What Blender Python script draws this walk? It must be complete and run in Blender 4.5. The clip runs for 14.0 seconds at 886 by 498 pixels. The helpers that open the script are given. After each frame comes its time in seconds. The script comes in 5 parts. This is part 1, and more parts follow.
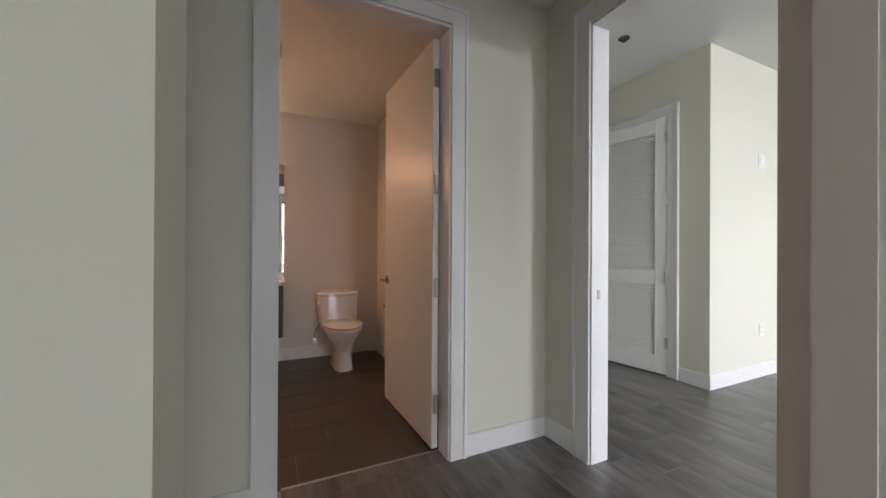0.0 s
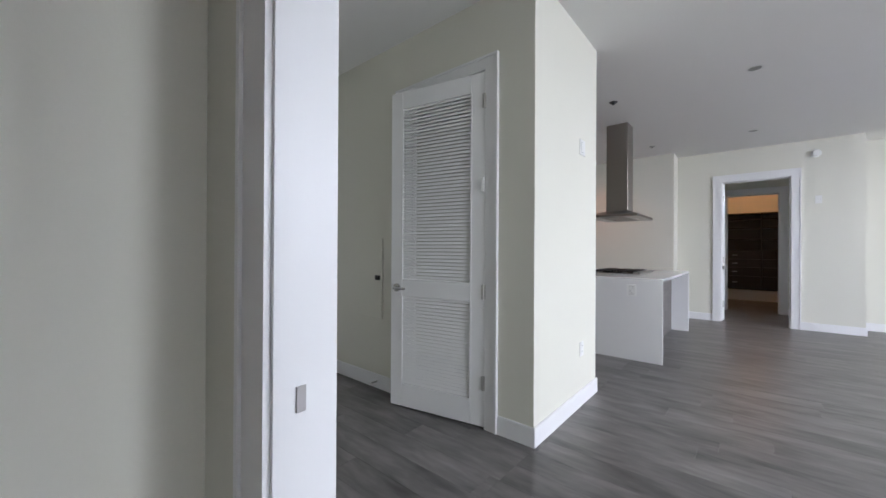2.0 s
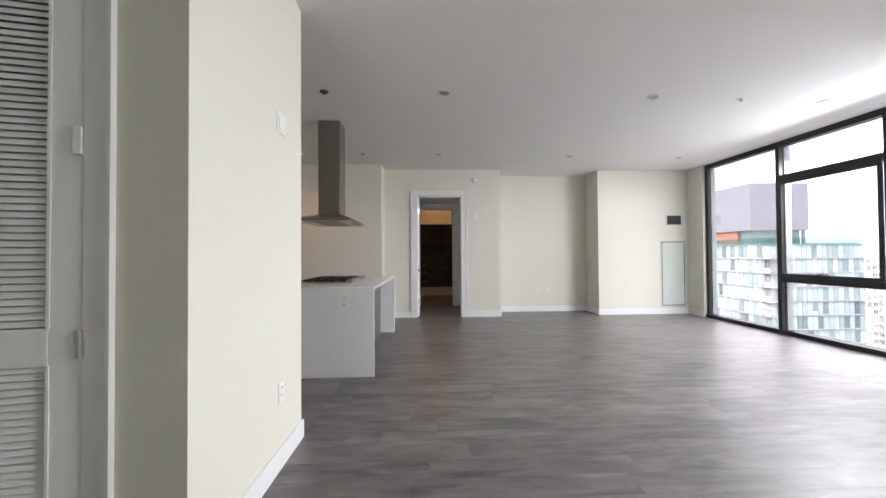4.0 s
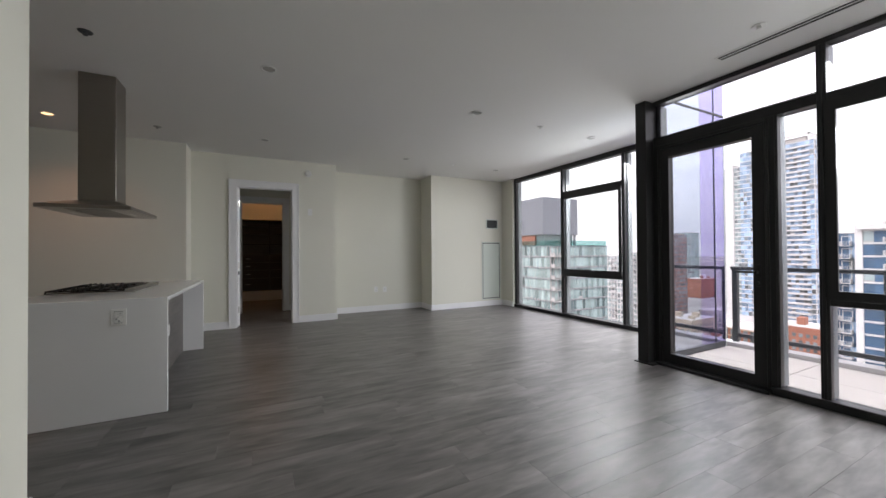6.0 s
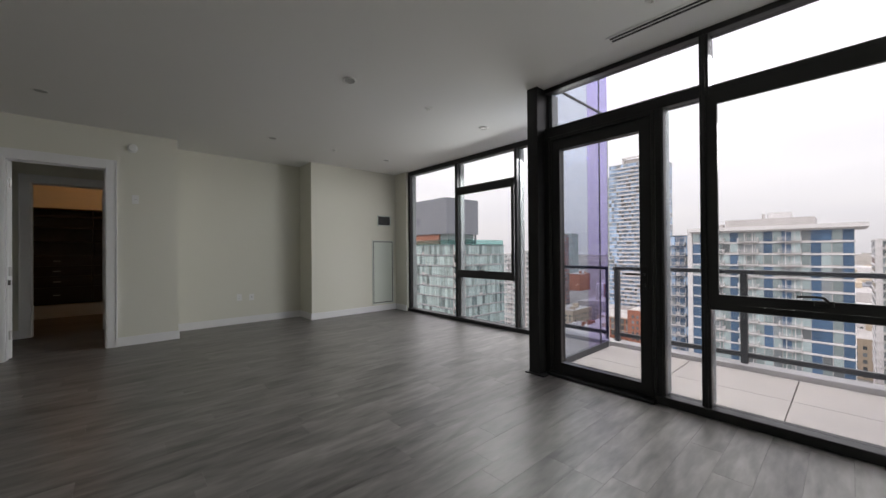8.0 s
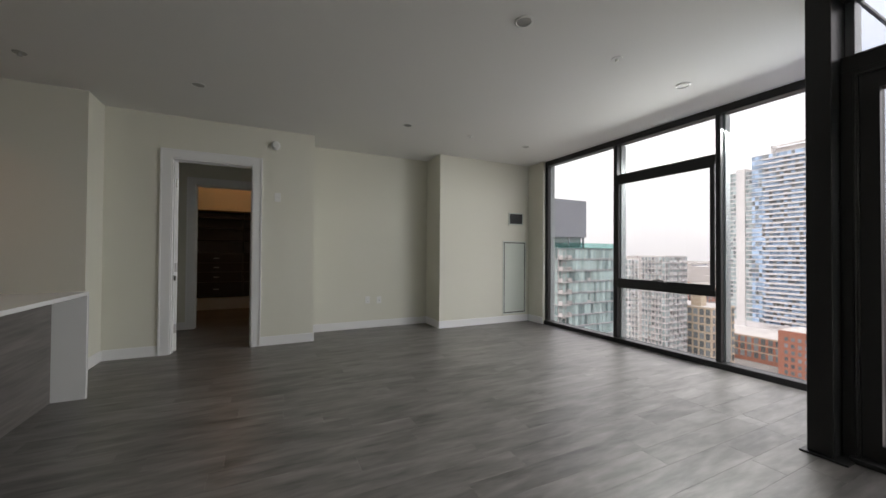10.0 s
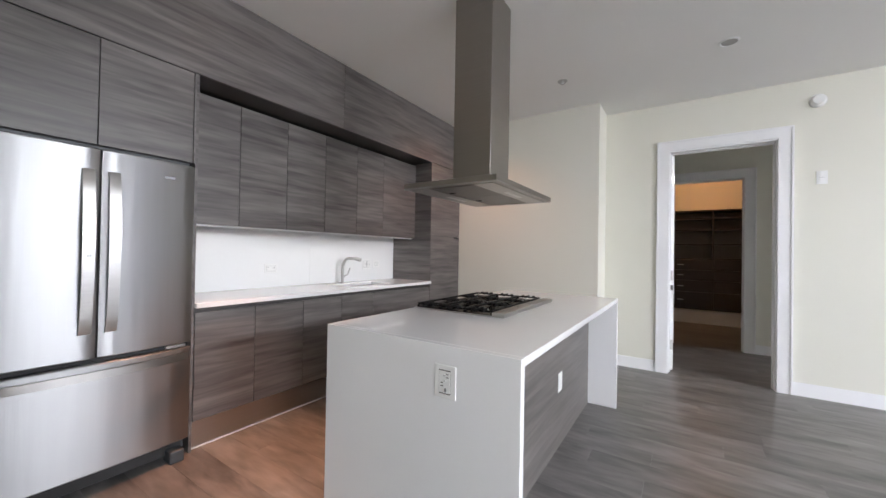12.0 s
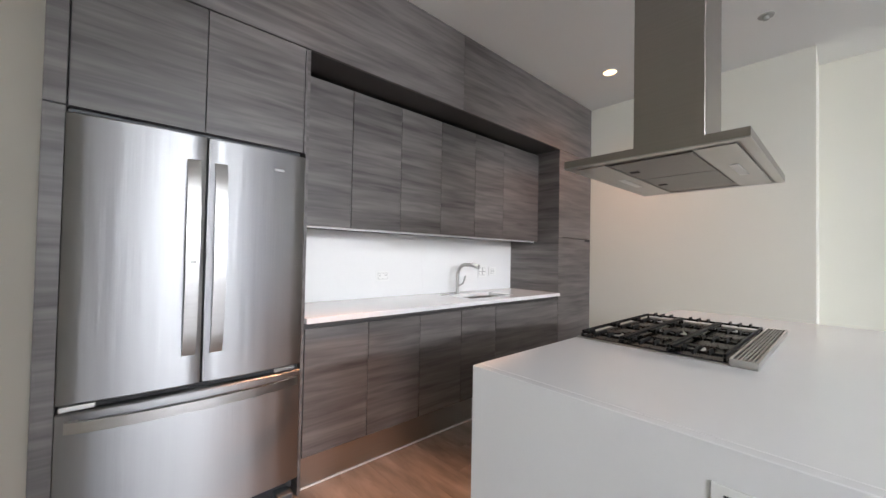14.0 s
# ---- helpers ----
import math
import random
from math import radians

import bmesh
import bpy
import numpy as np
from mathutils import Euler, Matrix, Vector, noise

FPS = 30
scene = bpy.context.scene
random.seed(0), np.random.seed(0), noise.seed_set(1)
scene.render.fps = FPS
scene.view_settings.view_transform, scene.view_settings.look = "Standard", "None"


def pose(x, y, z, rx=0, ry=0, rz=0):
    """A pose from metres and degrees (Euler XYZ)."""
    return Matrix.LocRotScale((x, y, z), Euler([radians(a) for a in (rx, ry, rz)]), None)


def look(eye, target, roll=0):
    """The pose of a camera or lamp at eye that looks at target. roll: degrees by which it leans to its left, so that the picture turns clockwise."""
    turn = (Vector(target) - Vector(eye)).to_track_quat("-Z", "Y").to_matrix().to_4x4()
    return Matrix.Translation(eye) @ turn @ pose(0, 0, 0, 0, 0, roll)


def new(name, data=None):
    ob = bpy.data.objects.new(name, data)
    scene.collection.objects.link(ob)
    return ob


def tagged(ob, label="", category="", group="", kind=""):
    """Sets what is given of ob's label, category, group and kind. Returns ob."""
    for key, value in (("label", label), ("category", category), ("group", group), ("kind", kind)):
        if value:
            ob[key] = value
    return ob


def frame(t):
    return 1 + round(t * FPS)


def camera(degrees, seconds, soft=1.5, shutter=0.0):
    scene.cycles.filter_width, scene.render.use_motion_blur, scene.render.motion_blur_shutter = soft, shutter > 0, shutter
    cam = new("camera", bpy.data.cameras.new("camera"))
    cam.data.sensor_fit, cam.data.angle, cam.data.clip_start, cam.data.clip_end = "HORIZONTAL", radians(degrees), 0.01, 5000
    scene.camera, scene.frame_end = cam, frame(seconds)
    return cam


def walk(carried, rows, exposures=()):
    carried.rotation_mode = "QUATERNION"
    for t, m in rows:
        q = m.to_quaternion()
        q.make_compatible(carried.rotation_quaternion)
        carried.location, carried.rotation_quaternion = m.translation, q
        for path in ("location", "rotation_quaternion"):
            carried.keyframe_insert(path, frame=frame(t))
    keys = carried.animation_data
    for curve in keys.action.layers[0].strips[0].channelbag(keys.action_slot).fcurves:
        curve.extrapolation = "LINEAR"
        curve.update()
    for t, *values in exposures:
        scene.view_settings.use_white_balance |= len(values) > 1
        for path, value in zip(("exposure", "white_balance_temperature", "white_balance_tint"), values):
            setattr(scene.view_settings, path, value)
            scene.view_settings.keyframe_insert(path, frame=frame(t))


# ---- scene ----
cam = camera(101.4, 14.0)
PATH = [
    (0, (-0.233, 0.177, 1.174), (0.626, 1.983, 1.179), 0.3),
    (0.5, (0.107, 0.393, 1.181), (1.019, 2.173, 1.195), 0.4),
    (1, (0.387, 0.67, 1.175), (1.38, 2.406, 1.173), 0.5),
    (1.5, (0.695, 0.833, 1.201), (1.929, 2.407, 1.196), 0.3),
    (2, (1.053, 0.963, 1.216), (2.58, 2.255, 1.221), 0.3),
    (2.5, (1.319, 1.048, 1.217), (3.08, 1.996, 1.230), 0.3),
    (3, (1.512, 1.095, 1.224), (3.444, 1.608, 1.247), 0.0),
    (5.5, (1.897, 1.090, 1.255), (3.792, 0.450, 1.282), -0.4),
    (6, (1.900, 1.020, 1.255), (3.681, 0.111, 1.275), -0.4),
    (6.5, (1.930, 0.884, 1.258), (3.563, -0.271, 1.269), -0.5),
    (7, (1.995, 0.668, 1.270), (3.482, -0.669, 1.279), -0.5),
    (9.5, (3.236, 0.170, 1.275), (4.778, -1.104, 1.277), 0.3),
    (10, (3.520, 0.315, 1.262), (5.314, -0.569, 1.287), 0.4),
    (10.5, (3.808, 0.545, 1.252), (5.779, 0.207, 1.279), 0.7),
    (11, (4.048, 0.782, 1.254), (6.029, 1.055, 1.285), 0.7),
    (11.5, (4.191, 1.024, 1.265), (6.017, 1.839, 1.288), 1.0),
    (12, (4.332, 1.217, 1.270), (6.0, 2.32, 1.291), 1.0),
    (12.5, (4.514, 1.445, 1.260), (6.01, 2.771, 1.278), 1.0),
    (13, (4.617, 1.629, 1.266), (5.991, 3.082, 1.289), 1.1),
    (13.5, (4.643, 1.768, 1.266), (5.984, 3.251, 1.3), 1.1),
    (14, (4.624, 1.839, 1.27), (5.961, 3.326, 1.309), 1.1),
]
EXPOSURES = [(0, 1.25, 6300, 9), (0.5, 1.5, 6250, 10), (1, 1.45, 5950, 10), (1.5, 1.46, 5750, 10), (2, 1.15, 5900, 11), (2.5, 1.22, 6100, 10), (3, 1.28, 6350, 10),
             (5.5, 0.35, 6450, 8), (6.5, -0.1, 6500, 7), (7.2, -0.4, 6600, 6), (9.5, -0.52, 6700, 6), (10.0, -0.18, 6750, 5),
             (10.5, 0.15, 6700, 7), (11, 1.0, 6500, 9), (11.5, 1.62, 6300, 11), (12, 1.57, 6200, 10), (13, 1.59, 6200, 9), (14, 1.66, 6200, 9)]
walk(cam, [(t, look(eye, target, roll)) for t, eye, target, roll in PATH], EXPOSURES)

# ---- sky, sun and lamps ----
SKY, HORIZON, ZENITH = 1.0, 2.15, 6.3
world = bpy.data.worlds.new("overcast_sky")
scene.world = world
world.use_nodes = True
wn = world.node_tree
sky = wn.nodes.new("ShaderNodeTexSky")
sky.sky_type, sky.sun_disc = "NISHITA", False
sky.sun_elevation, sky.sun_rotation = radians(42), radians(20)
sky.dust_density = 4.0
scaled = wn.nodes.new("ShaderNodeVectorMath")
scaled.operation = "SCALE"
scaled.inputs["Scale"].default_value = 0.1
wn.links.new(sky.outputs[0], scaled.inputs[0])
cloud = wn.nodes.new("ShaderNodeTexNoise")
cloud.inputs["Scale"].default_value, cloud.inputs["Detail"].default_value = 2.2, 5
tc = wn.nodes.new("ShaderNodeTexCoord")
stretch = wn.nodes.new("ShaderNodeMapping")
stretch.inputs["Scale"].default_value = (1, 1, 5)
wn.links.new(tc.outputs["Generated"], stretch.inputs[0])
wn.links.new(stretch.outputs[0], cloud.inputs["Vector"])
grey = wn.nodes.new("ShaderNodeValToRGB")
grey.color_ramp.elements[0].position, grey.color_ramp.elements[0].color = 0.3, (0.86, 0.84, 0.90, 1)
grey.color_ramp.elements[1].position, grey.color_ramp.elements[1].color = 0.7, (1.0, 0.97, 0.985, 1)
wn.links.new(cloud.outputs[0], grey.inputs[0])
blend = wn.nodes.new("ShaderNodeMix")
blend.data_type = "RGBA"
blend.inputs[0].default_value = 0.9
wn.links.new(scaled.outputs[0], blend.inputs[6])
wn.links.new(grey.outputs[0], blend.inputs[7])
# overcast: the zenith is three times as bright as the horizon
split = wn.nodes.new("ShaderNodeSeparateXYZ")
wn.links.new(tc.outputs["Generated"], split.inputs[0])
rise = wn.nodes.new("ShaderNodeMapRange")
for i, v in enumerate((0.0, 1.0, HORIZON, ZENITH), 1):
    rise.inputs[i].default_value = v
wn.links.new(split.outputs[2], rise.inputs[0])
shaded = wn.nodes.new("ShaderNodeVectorMath")
shaded.operation = "SCALE"
wn.links.new(blend.outputs[2], shaded.inputs[0])
wn.links.new(rise.outputs[0], shaded.inputs["Scale"])
wn.links.new(shaded.outputs[0], wn.nodes["Background"].inputs[0])
wn.nodes["Background"].inputs[1].default_value = SKY


def lamp(name, kind, m, power, colour, size=0.1, size_y=None, angle=None):
    data = bpy.data.lights.new(name, kind)
    data.color = colour
    data.energy = power
    if kind == "AREA":
        data.size = size
        if size_y:
            data.shape, data.size_y = "RECTANGLE", size_y
    elif kind == "SPOT":
        data.shadow_soft_size, data.spot_size, data.spot_blend = size, radians(angle or 110), 1.0
    elif kind == "SUN":
        data.angle = radians(angle)
    else:
        data.shadow_soft_size = size
    ob = new(name, data)
    ob.matrix_world = m
    return ob


lamp("sun", "SUN", pose(0, 0, 50, -48, 0, 20), 1.5, (1, 0.96, 0.9), angle=20)
WARM = (1.0, 0.44, 0.22)
lamp("bath_bar_lamp", "AREA", pose(-0.75, 4.235, 2.122, -50, 0, 0), 5.4, (1.0, 0.51, 0.29), 1.0, 0.02)
lamp("bath_bar_glow", "AREA", pose(-0.75, 4.24, 2.19, 165, 0, 0), 0.28, (1.0, 0.56, 0.34), 1.0, 0.05)
lamp("dressing_lamp", "POINT", pose(12.35, 0.9, 2.90), 6.5, (1.0, 0.48, 0.21), 0.05)
for lx, ly, power, cone in ((5.55, 3.25, 170, 39), (7.86, 3.25, 12, 130)):
    lamp("downlight_lamp", "SPOT", pose(lx, ly, 2.90), power, WARM, 0.05, angle=cone)
lamp("under_cabinet_lamp", "AREA", pose(6.63, 4.10, 1.425), 0.62, (1, 0.95, 0.90), 2.4, 0.04)
# added lamps stand in for daylight in the upper part of the window openings
DAY = (0.97, 0.98, 1.0)
lamp("daylight_fill_lamp", "AREA", pose(5.75, -4.50, 2.60, 27, 0, 0), 154, DAY, 2.2, 0.42)
lamp("daylight_fill_lamp", "AREA", pose(2.55, -3.22, 2.70, 22, 0, 0), 56, DAY, 1.4, 0.34)
lamp("daylight_fill_lamp", "AREA", pose(2.45, -3.24, 2.08, 26, 0, 0), 36, DAY, 1.1, 0.6)

# added lamp at the unseen bedroom window, brightens the hall
lamp("daylight_fill_lamp", "AREA", pose(0.7, -4.26, 1.6, 62, 0, 0), 13, DAY, 1.1, 2.0)

# ---- materials ----
def material(name, colour, rough=0.6, metal=0.0, fine=0.0, fine_scale=60.0, broad=0.0, broad_scale=2.0, bump=0.0,
             bump_scale=200.0, stretch=(1, 1, 1), vary=0.0, coat=0.0, spec=0.5, island=False, wave=0.0):
    """A surface with grain at two scales, relief and, with vary, a different tone for each piece."""
    m = bpy.data.materials.new(name)
    m.use_nodes = True
    t = m.node_tree
    b = t.nodes["Principled BSDF"]
    b.inputs["Roughness"].default_value, b.inputs["Metallic"].default_value = rough, metal
    b.inputs["Specular IOR Level"].default_value = spec
    b.inputs["Coat Weight"].default_value = coat
    b.inputs["Base Color"].default_value = (*colour, 1)
    co = t.nodes.new("ShaderNodeTexCoord")
    mp = t.nodes.new("ShaderNodeMapping")
    mp.inputs["Scale"].default_value = stretch
    t.links.new(co.outputs["Object"], mp.inputs[0])
    value = None

    def add(a, bb, op):
        n = t.nodes.new("ShaderNodeMath")
        n.operation = op
        for i, s in enumerate((a, bb)):
            if isinstance(s, (int, float)):
                n.inputs[i].default_value = s
            else:
                t.links.new(s, n.inputs[i])
        return n.outputs[0]

    def grain(scale, detail):
        n = t.nodes.new("ShaderNodeTexNoise")
        n.inputs["Scale"].default_value, n.inputs["Detail"].default_value = scale, detail
        n.inputs["Distortion"].default_value = wave
        t.links.new(mp.outputs[0], n.inputs["Vector"])
        return n.outputs[0]

    total = None
    if vary:
        oi = t.nodes.new("ShaderNodeNewGeometry" if island else "ShaderNodeObjectInfo")
        rnd = oi.outputs["Random Per Island" if island else "Random"]
        off = t.nodes.new("ShaderNodeCombineXYZ")
        big = add(rnd, 37.0, "MULTIPLY")
        t.links.new(big, off.inputs[0])
        t.links.new(big, off.inputs[1])
        t.links.new(off.outputs[0], mp.inputs["Location"])
        total = add(add(rnd, 0.5, "SUBTRACT"), 2 * vary, "MULTIPLY")
    for amount, scale, detail in ((fine, fine_scale, 6), (broad, broad_scale, 3)):
        if amount:
            g = add(add(grain(scale, detail), 0.5, "SUBTRACT"), 2 * amount, "MULTIPLY")
            total = g if total is None else add(total, g, "ADD")
    if total is not None:
        k = add(total, 1.0, "ADD")
        mul = t.nodes.new("ShaderNodeVectorMath")
        mul.operation = "SCALE"
        mul.inputs[0].default_value = colour
        t.links.new(k, mul.inputs["Scale"])
        t.links.new(mul.outputs[0], b.inputs["Base Color"])
        r = add(add(total, 0.06, "MULTIPLY"), rough, "ADD")
        t.links.new(r, b.inputs["Roughness"])
    if bump:
        bn = t.nodes.new("ShaderNodeBump")
        bn.inputs["Strength"].default_value, bn.inputs["Distance"].default_value = bump, 0.002
        t.links.new(grain(bump_scale, 4), bn.inputs["Height"])
        t.links.new(bn.outputs[0], b.inputs["Normal"])
    return m


def pane(name, tint, rough=0.0, gloss=0.7, base=0.025, sheen=(1, 1, 1)):
    """Clear glass as a thin sheet: a tinted view through, and a mirror that grows towards grazing."""
    m = bpy.data.materials.new(name)
    m.use_nodes = True
    t = m.node_tree
    t.nodes.clear()
    out = t.nodes.new("ShaderNodeOutputMaterial")
    mix = t.nodes.new("ShaderNodeMixShader")
    clear = t.nodes.new("ShaderNodeBsdfTransparent")
    clear.inputs[0].default_value = (*tint, 1)
    mirror = t.nodes.new("ShaderNodeBsdfGlossy")
    mirror.inputs["Roughness"].default_value = rough
    mirror.inputs["Color"].default_value = (*sheen, 1)
    fr = t.nodes.new("ShaderNodeLayerWeight")
    fr.inputs[0].default_value = 0.5
    pw = t.nodes.new("ShaderNodeMath")
    pw.operation = "POWER"
    pw.inputs[1].default_value = 4.0
    t.links.new(fr.outputs["Facing"], pw.inputs[0])
    k = t.nodes.new("ShaderNodeMath")
    k.operation = "MULTIPLY_ADD"
    k.use_clamp = True
    k.inputs[1].default_value, k.inputs[2].default_value = gloss, base
    t.links.new(pw.outputs[0], k.inputs[0])
    t.links.new(k.outputs[0], mix.inputs[0])
    t.links.new(clear.outputs[0], mix.inputs[1])
    t.links.new(mirror.outputs[0], mix.inputs[2])
    t.links.new(mix.outputs[0], out.inputs[0])
    return m


def glow(name, colour, strength):
    m = bpy.data.materials.new(name)
    m.use_nodes = True
    b = m.node_tree.nodes["Principled BSDF"]
    b.inputs["Base Color"].default_value = (*colour, 1)
    b.inputs["Emission Color"].default_value = (*colour, 1)
    b.inputs["Emission Strength"].default_value = strength
    return m


PAINT = material("wall_paint", (0.70, 0.69, 0.605), 0.75, fine=0.012, fine_scale=90, broad=0.02, broad_scale=1.2, bump=0.12, bump_scale=160)
BATH_PAINT = material("bath_paint", (0.74, 0.70, 0.66), 0.7, fine=0.012, fine_scale=90, broad=0.02, broad_scale=1.2, bump=0.12, bump_scale=160)
CEIL = material("ceiling_paint", (0.82, 0.82, 0.80), 0.85, fine=0.01, fine_scale=70, broad=0.02, broad_scale=0.8, bump=0.08, bump_scale=140)
TRIM = material("white_trim_paint", (0.80, 0.80, 0.80), 0.38, broad=0.015, broad_scale=3, bump=0.05, bump_scale=60)
DOORW = material("white_door_paint", (0.80, 0.80, 0.79), 0.42, broad=0.015, broad_scale=3, bump=0.05, bump_scale=60)
PLANK = material("grey_vinyl_plank", (0.138, 0.130, 0.125), 0.38, fine=0.45, fine_scale=4.0, broad=1.05, broad_scale=1.3, wave=0.4, bump=0.15,
                 bump_scale=25, stretch=(7.0, 1.5, 7.0), vary=0.16, spec=0.5)
PLANK_REST = material("grey_vinyl_plank_far", (0.138, 0.130, 0.125), 0.38, fine=0.45, fine_scale=4.0, broad=1.05, broad_scale=1.3, wave=0.4, bump=0.15,
                      bump_scale=25, stretch=(7.0, 1.5, 7.0), vary=0.16, spec=0.5, island=True)
SUB = material("floor_joint", (0.02, 0.018, 0.017), 0.9, broad=0.1)
WBACK = material("grey_wardrobe_back", (0.20, 0.19, 0.18), 0.6, fine=0.05, broad=0.05)
TILE = material("brown_floor_tile", (0.060, 0.049, 0.042), 0.38, fine=0.22, fine_scale=9, broad=0.55, broad_scale=2.2, wave=1.2, bump=0.12, vary=0.12)
GROUT = material("tile_grout", (0.22, 0.19, 0.16), 0.9, fine=0.1)
LAM = material("grey_wood_laminate", (0.122, 0.111, 0.105), 0.40, fine=0.72, fine_scale=4.5, broad=0.80, broad_scale=1.5, wave=0.5, bump=0.10,
               bump_scale=14, stretch=(0.6, 0.6, 8), vary=0.06)
# darker copy of the laminate: shade of gaps and undersides put into colour
LAM_SHADE = material("shaded_laminate", (0.05, 0.046, 0.044), 0.5, fine=0.2, fine_scale=5, stretch=(0.8, 0.8, 14))
ESPRESSO = material("espresso_laminate", (0.028, 0.020, 0.017), 0.45, fine=0.25, fine_scale=6, broad=0.2, stretch=(0.8, 0.8, 14))
QUARTZ = material("white_quartz", (0.78, 0.78, 0.78), 0.16, fine=0.012, fine_scale=120, broad=0.015, broad_scale=4, coat=0.2)
SPLASH = material("white_stone_splash", (0.80, 0.80, 0.79), 0.22, fine=0.012, fine_scale=40, broad=0.02, broad_scale=3)
STEEL = material("brushed_steel", (0.345, 0.345, 0.347), 0.40, 1.0, fine=0.04, fine_scale=8, broad=0.03, broad_scale=2, bump=1.0, bump_scale=3.4, stretch=(3.4, 3.4, 0.18))
stt = STEEL.node_tree
stt.nodes["Principled BSDF"].inputs["Anisotropic"].default_value = 0.8
stt.nodes["Principled BSDF"].inputs["Anisotropic Rotation"].default_value = 0.25
brush = stt.nodes.new("ShaderNodeTangent")
brush.direction_type, brush.axis = "RADIAL", "Z"
stt.links.new(brush.outputs[0], stt.nodes["Principled BSDF"].inputs["Tangent"])
STEEL_H = material("brushed_steel_flat", (0.52, 0.51, 0.49), 0.30, 1.0, fine=0.05, fine_scale=8, broad=0.05, broad_scale=1.5, bump=0.05, bump_scale=10, stretch=(1, 1, 60))
HOODS = material("warm_steel", (0.32, 0.295, 0.268), 0.36, 1.0, fine=0.05, fine_scale=8, broad=0.05, broad_scale=1.5, bump=0.03, bump_scale=10, stretch=(1, 1, 60))
FILTER = material("steel_mesh", (0.30, 0.29, 0.275), 0.42, 1.0, fine=0.12, fine_scale=60, bump=0.5, bump_scale=260)
ENAMEL = material("black_enamel", (0.010, 0.010, 0.011), 0.2, broad=0.1, broad_scale=6, spec=0.05)
CURB = material("pale_coping", (0.45, 0.44, 0.43), 0.8, fine=0.1, broad=0.1)
CHROME = material("chrome", (0.50, 0.50, 0.50), 0.12, 1.0, broad=0.03)
NICKEL = material("satin_nickel", (0.55, 0.54, 0.52), 0.28, 1.0, fine=0.04, fine_scale=120)
BLACKM = material("black_anodised_frame", (0.020, 0.020, 0.021), 0.36, broad=0.15, broad_scale=3, fine=0.08, spec=0.3)
CASTIRON = material("cast_iron", (0.008, 0.008, 0.008), 0.42, spec=0.1, fine=0.2, fine_scale=150, bump=0.3, bump_scale=400)
GREYM = material("grey_rail_paint", (0.05, 0.055, 0.06), 0.45, broad=0.1, fine=0.05)
PLASTIC = material("white_plastic", (0.78, 0.78, 0.76), 0.35, broad=0.02)
DARKPL = material("dark_slot", (0.02, 0.02, 0.02), 0.7, broad=0.1)
PORC = material("porcelain", (0.78, 0.74, 0.70), 0.12, broad=0.015, coat=0.4)
PANELG = material("access_panel_paint", (0.60, 0.65, 0.59), 0.5, broad=0.02, bump=0.04)
MIRROR = material("mirror_silver", (0.86, 0.84, 0.80), 0.01, 1.0)
CONC = material("balcony_paver", (0.42, 0.39, 0.35), 0.85, fine=0.12, fine_scale=90, broad=0.12, broad_scale=3, bump=0.2, vary=0.05)
GLASS = pane("window_glass", (0.77, 0.76, 0.775))
SIDE_GLASS = pane("reflective_side_glass", (0.42, 0.46, 0.52), gloss=0.3, base=0.60, sheen=(0.76, 0.82, 0.92))
VIOLET_GLASS = pane("violet_coated_glass", (0.40, 0.38, 0.60), gloss=0.3, base=0.55, sheen=(0.66, 0.63, 0.90))
SHOWER = pane("shower_glass", (0.95, 0.97, 0.95))
LED = glow("led_bar", (1.0, 0.74, 0.50), 3.0)
LIT = glow("downlight_glow", (1.0, 0.58, 0.28), 2.4)
UNLIT = material("downlight_lens", (0.38, 0.38, 0.365), 0.4, broad=0.05)


# ---- building helpers ----
def put_box(bm, x0, x1, y0, y1, z0, z1):
    v = [bm.verts.new((x, y, z)) for z in (z0, z1) for y in (y0, y1) for x in (x0, x1)]
    for f in ((0, 2, 3, 1), (4, 5, 7, 6), (0, 1, 5, 4), (2, 6, 7, 3), (0, 4, 6, 2), (1, 3, 7, 5)):
        bm.faces.new([v[i] for i in f])
    return v


def boxes(*rows, bevel=0.0, seg=2):
    bm = bmesh.new()
    for r in rows:
        put_box(bm, *r)
    if bevel:
        bmesh.ops.bevel(bm, geom=list(bm.edges), offset=bevel, segments=seg, affect="EDGES", profile=0.5)
    return bm


def rod(a, b, r, n=14, r2=None, bm=None):
    """A round bar from a to b."""
    bm = bm or bmesh.new()
    a, b = Vector(a), Vector(b)
    d = b - a
    m = Matrix.Translation((a + b) / 2) @ d.to_track_quat("Z", "Y").to_matrix().to_4x4()
    bmesh.ops.create_cone(bm, cap_ends=True, segments=n, radius1=r, radius2=r if r2 is None else r2, depth=d.length, matrix=m)
    return bm


def loft(rings, close=True):
    """A skin through rings of equal length, closed at both ends."""
    bm = bmesh.new()
    rows = [[bm.verts.new(p) for p in ring] for ring in rings]
    n = len(rows[0])
    for a, b in zip(rows, rows[1:]):
        for i in range(n):
            bm.faces.new((a[i], a[(i + 1) % n], b[(i + 1) % n], b[i]))
    if close:
        bm.faces.new(rows[0][::-1])
        bm.faces.new(rows[-1])
    bmesh.ops.recalc_face_normals(bm, faces=bm.faces)
    return bm


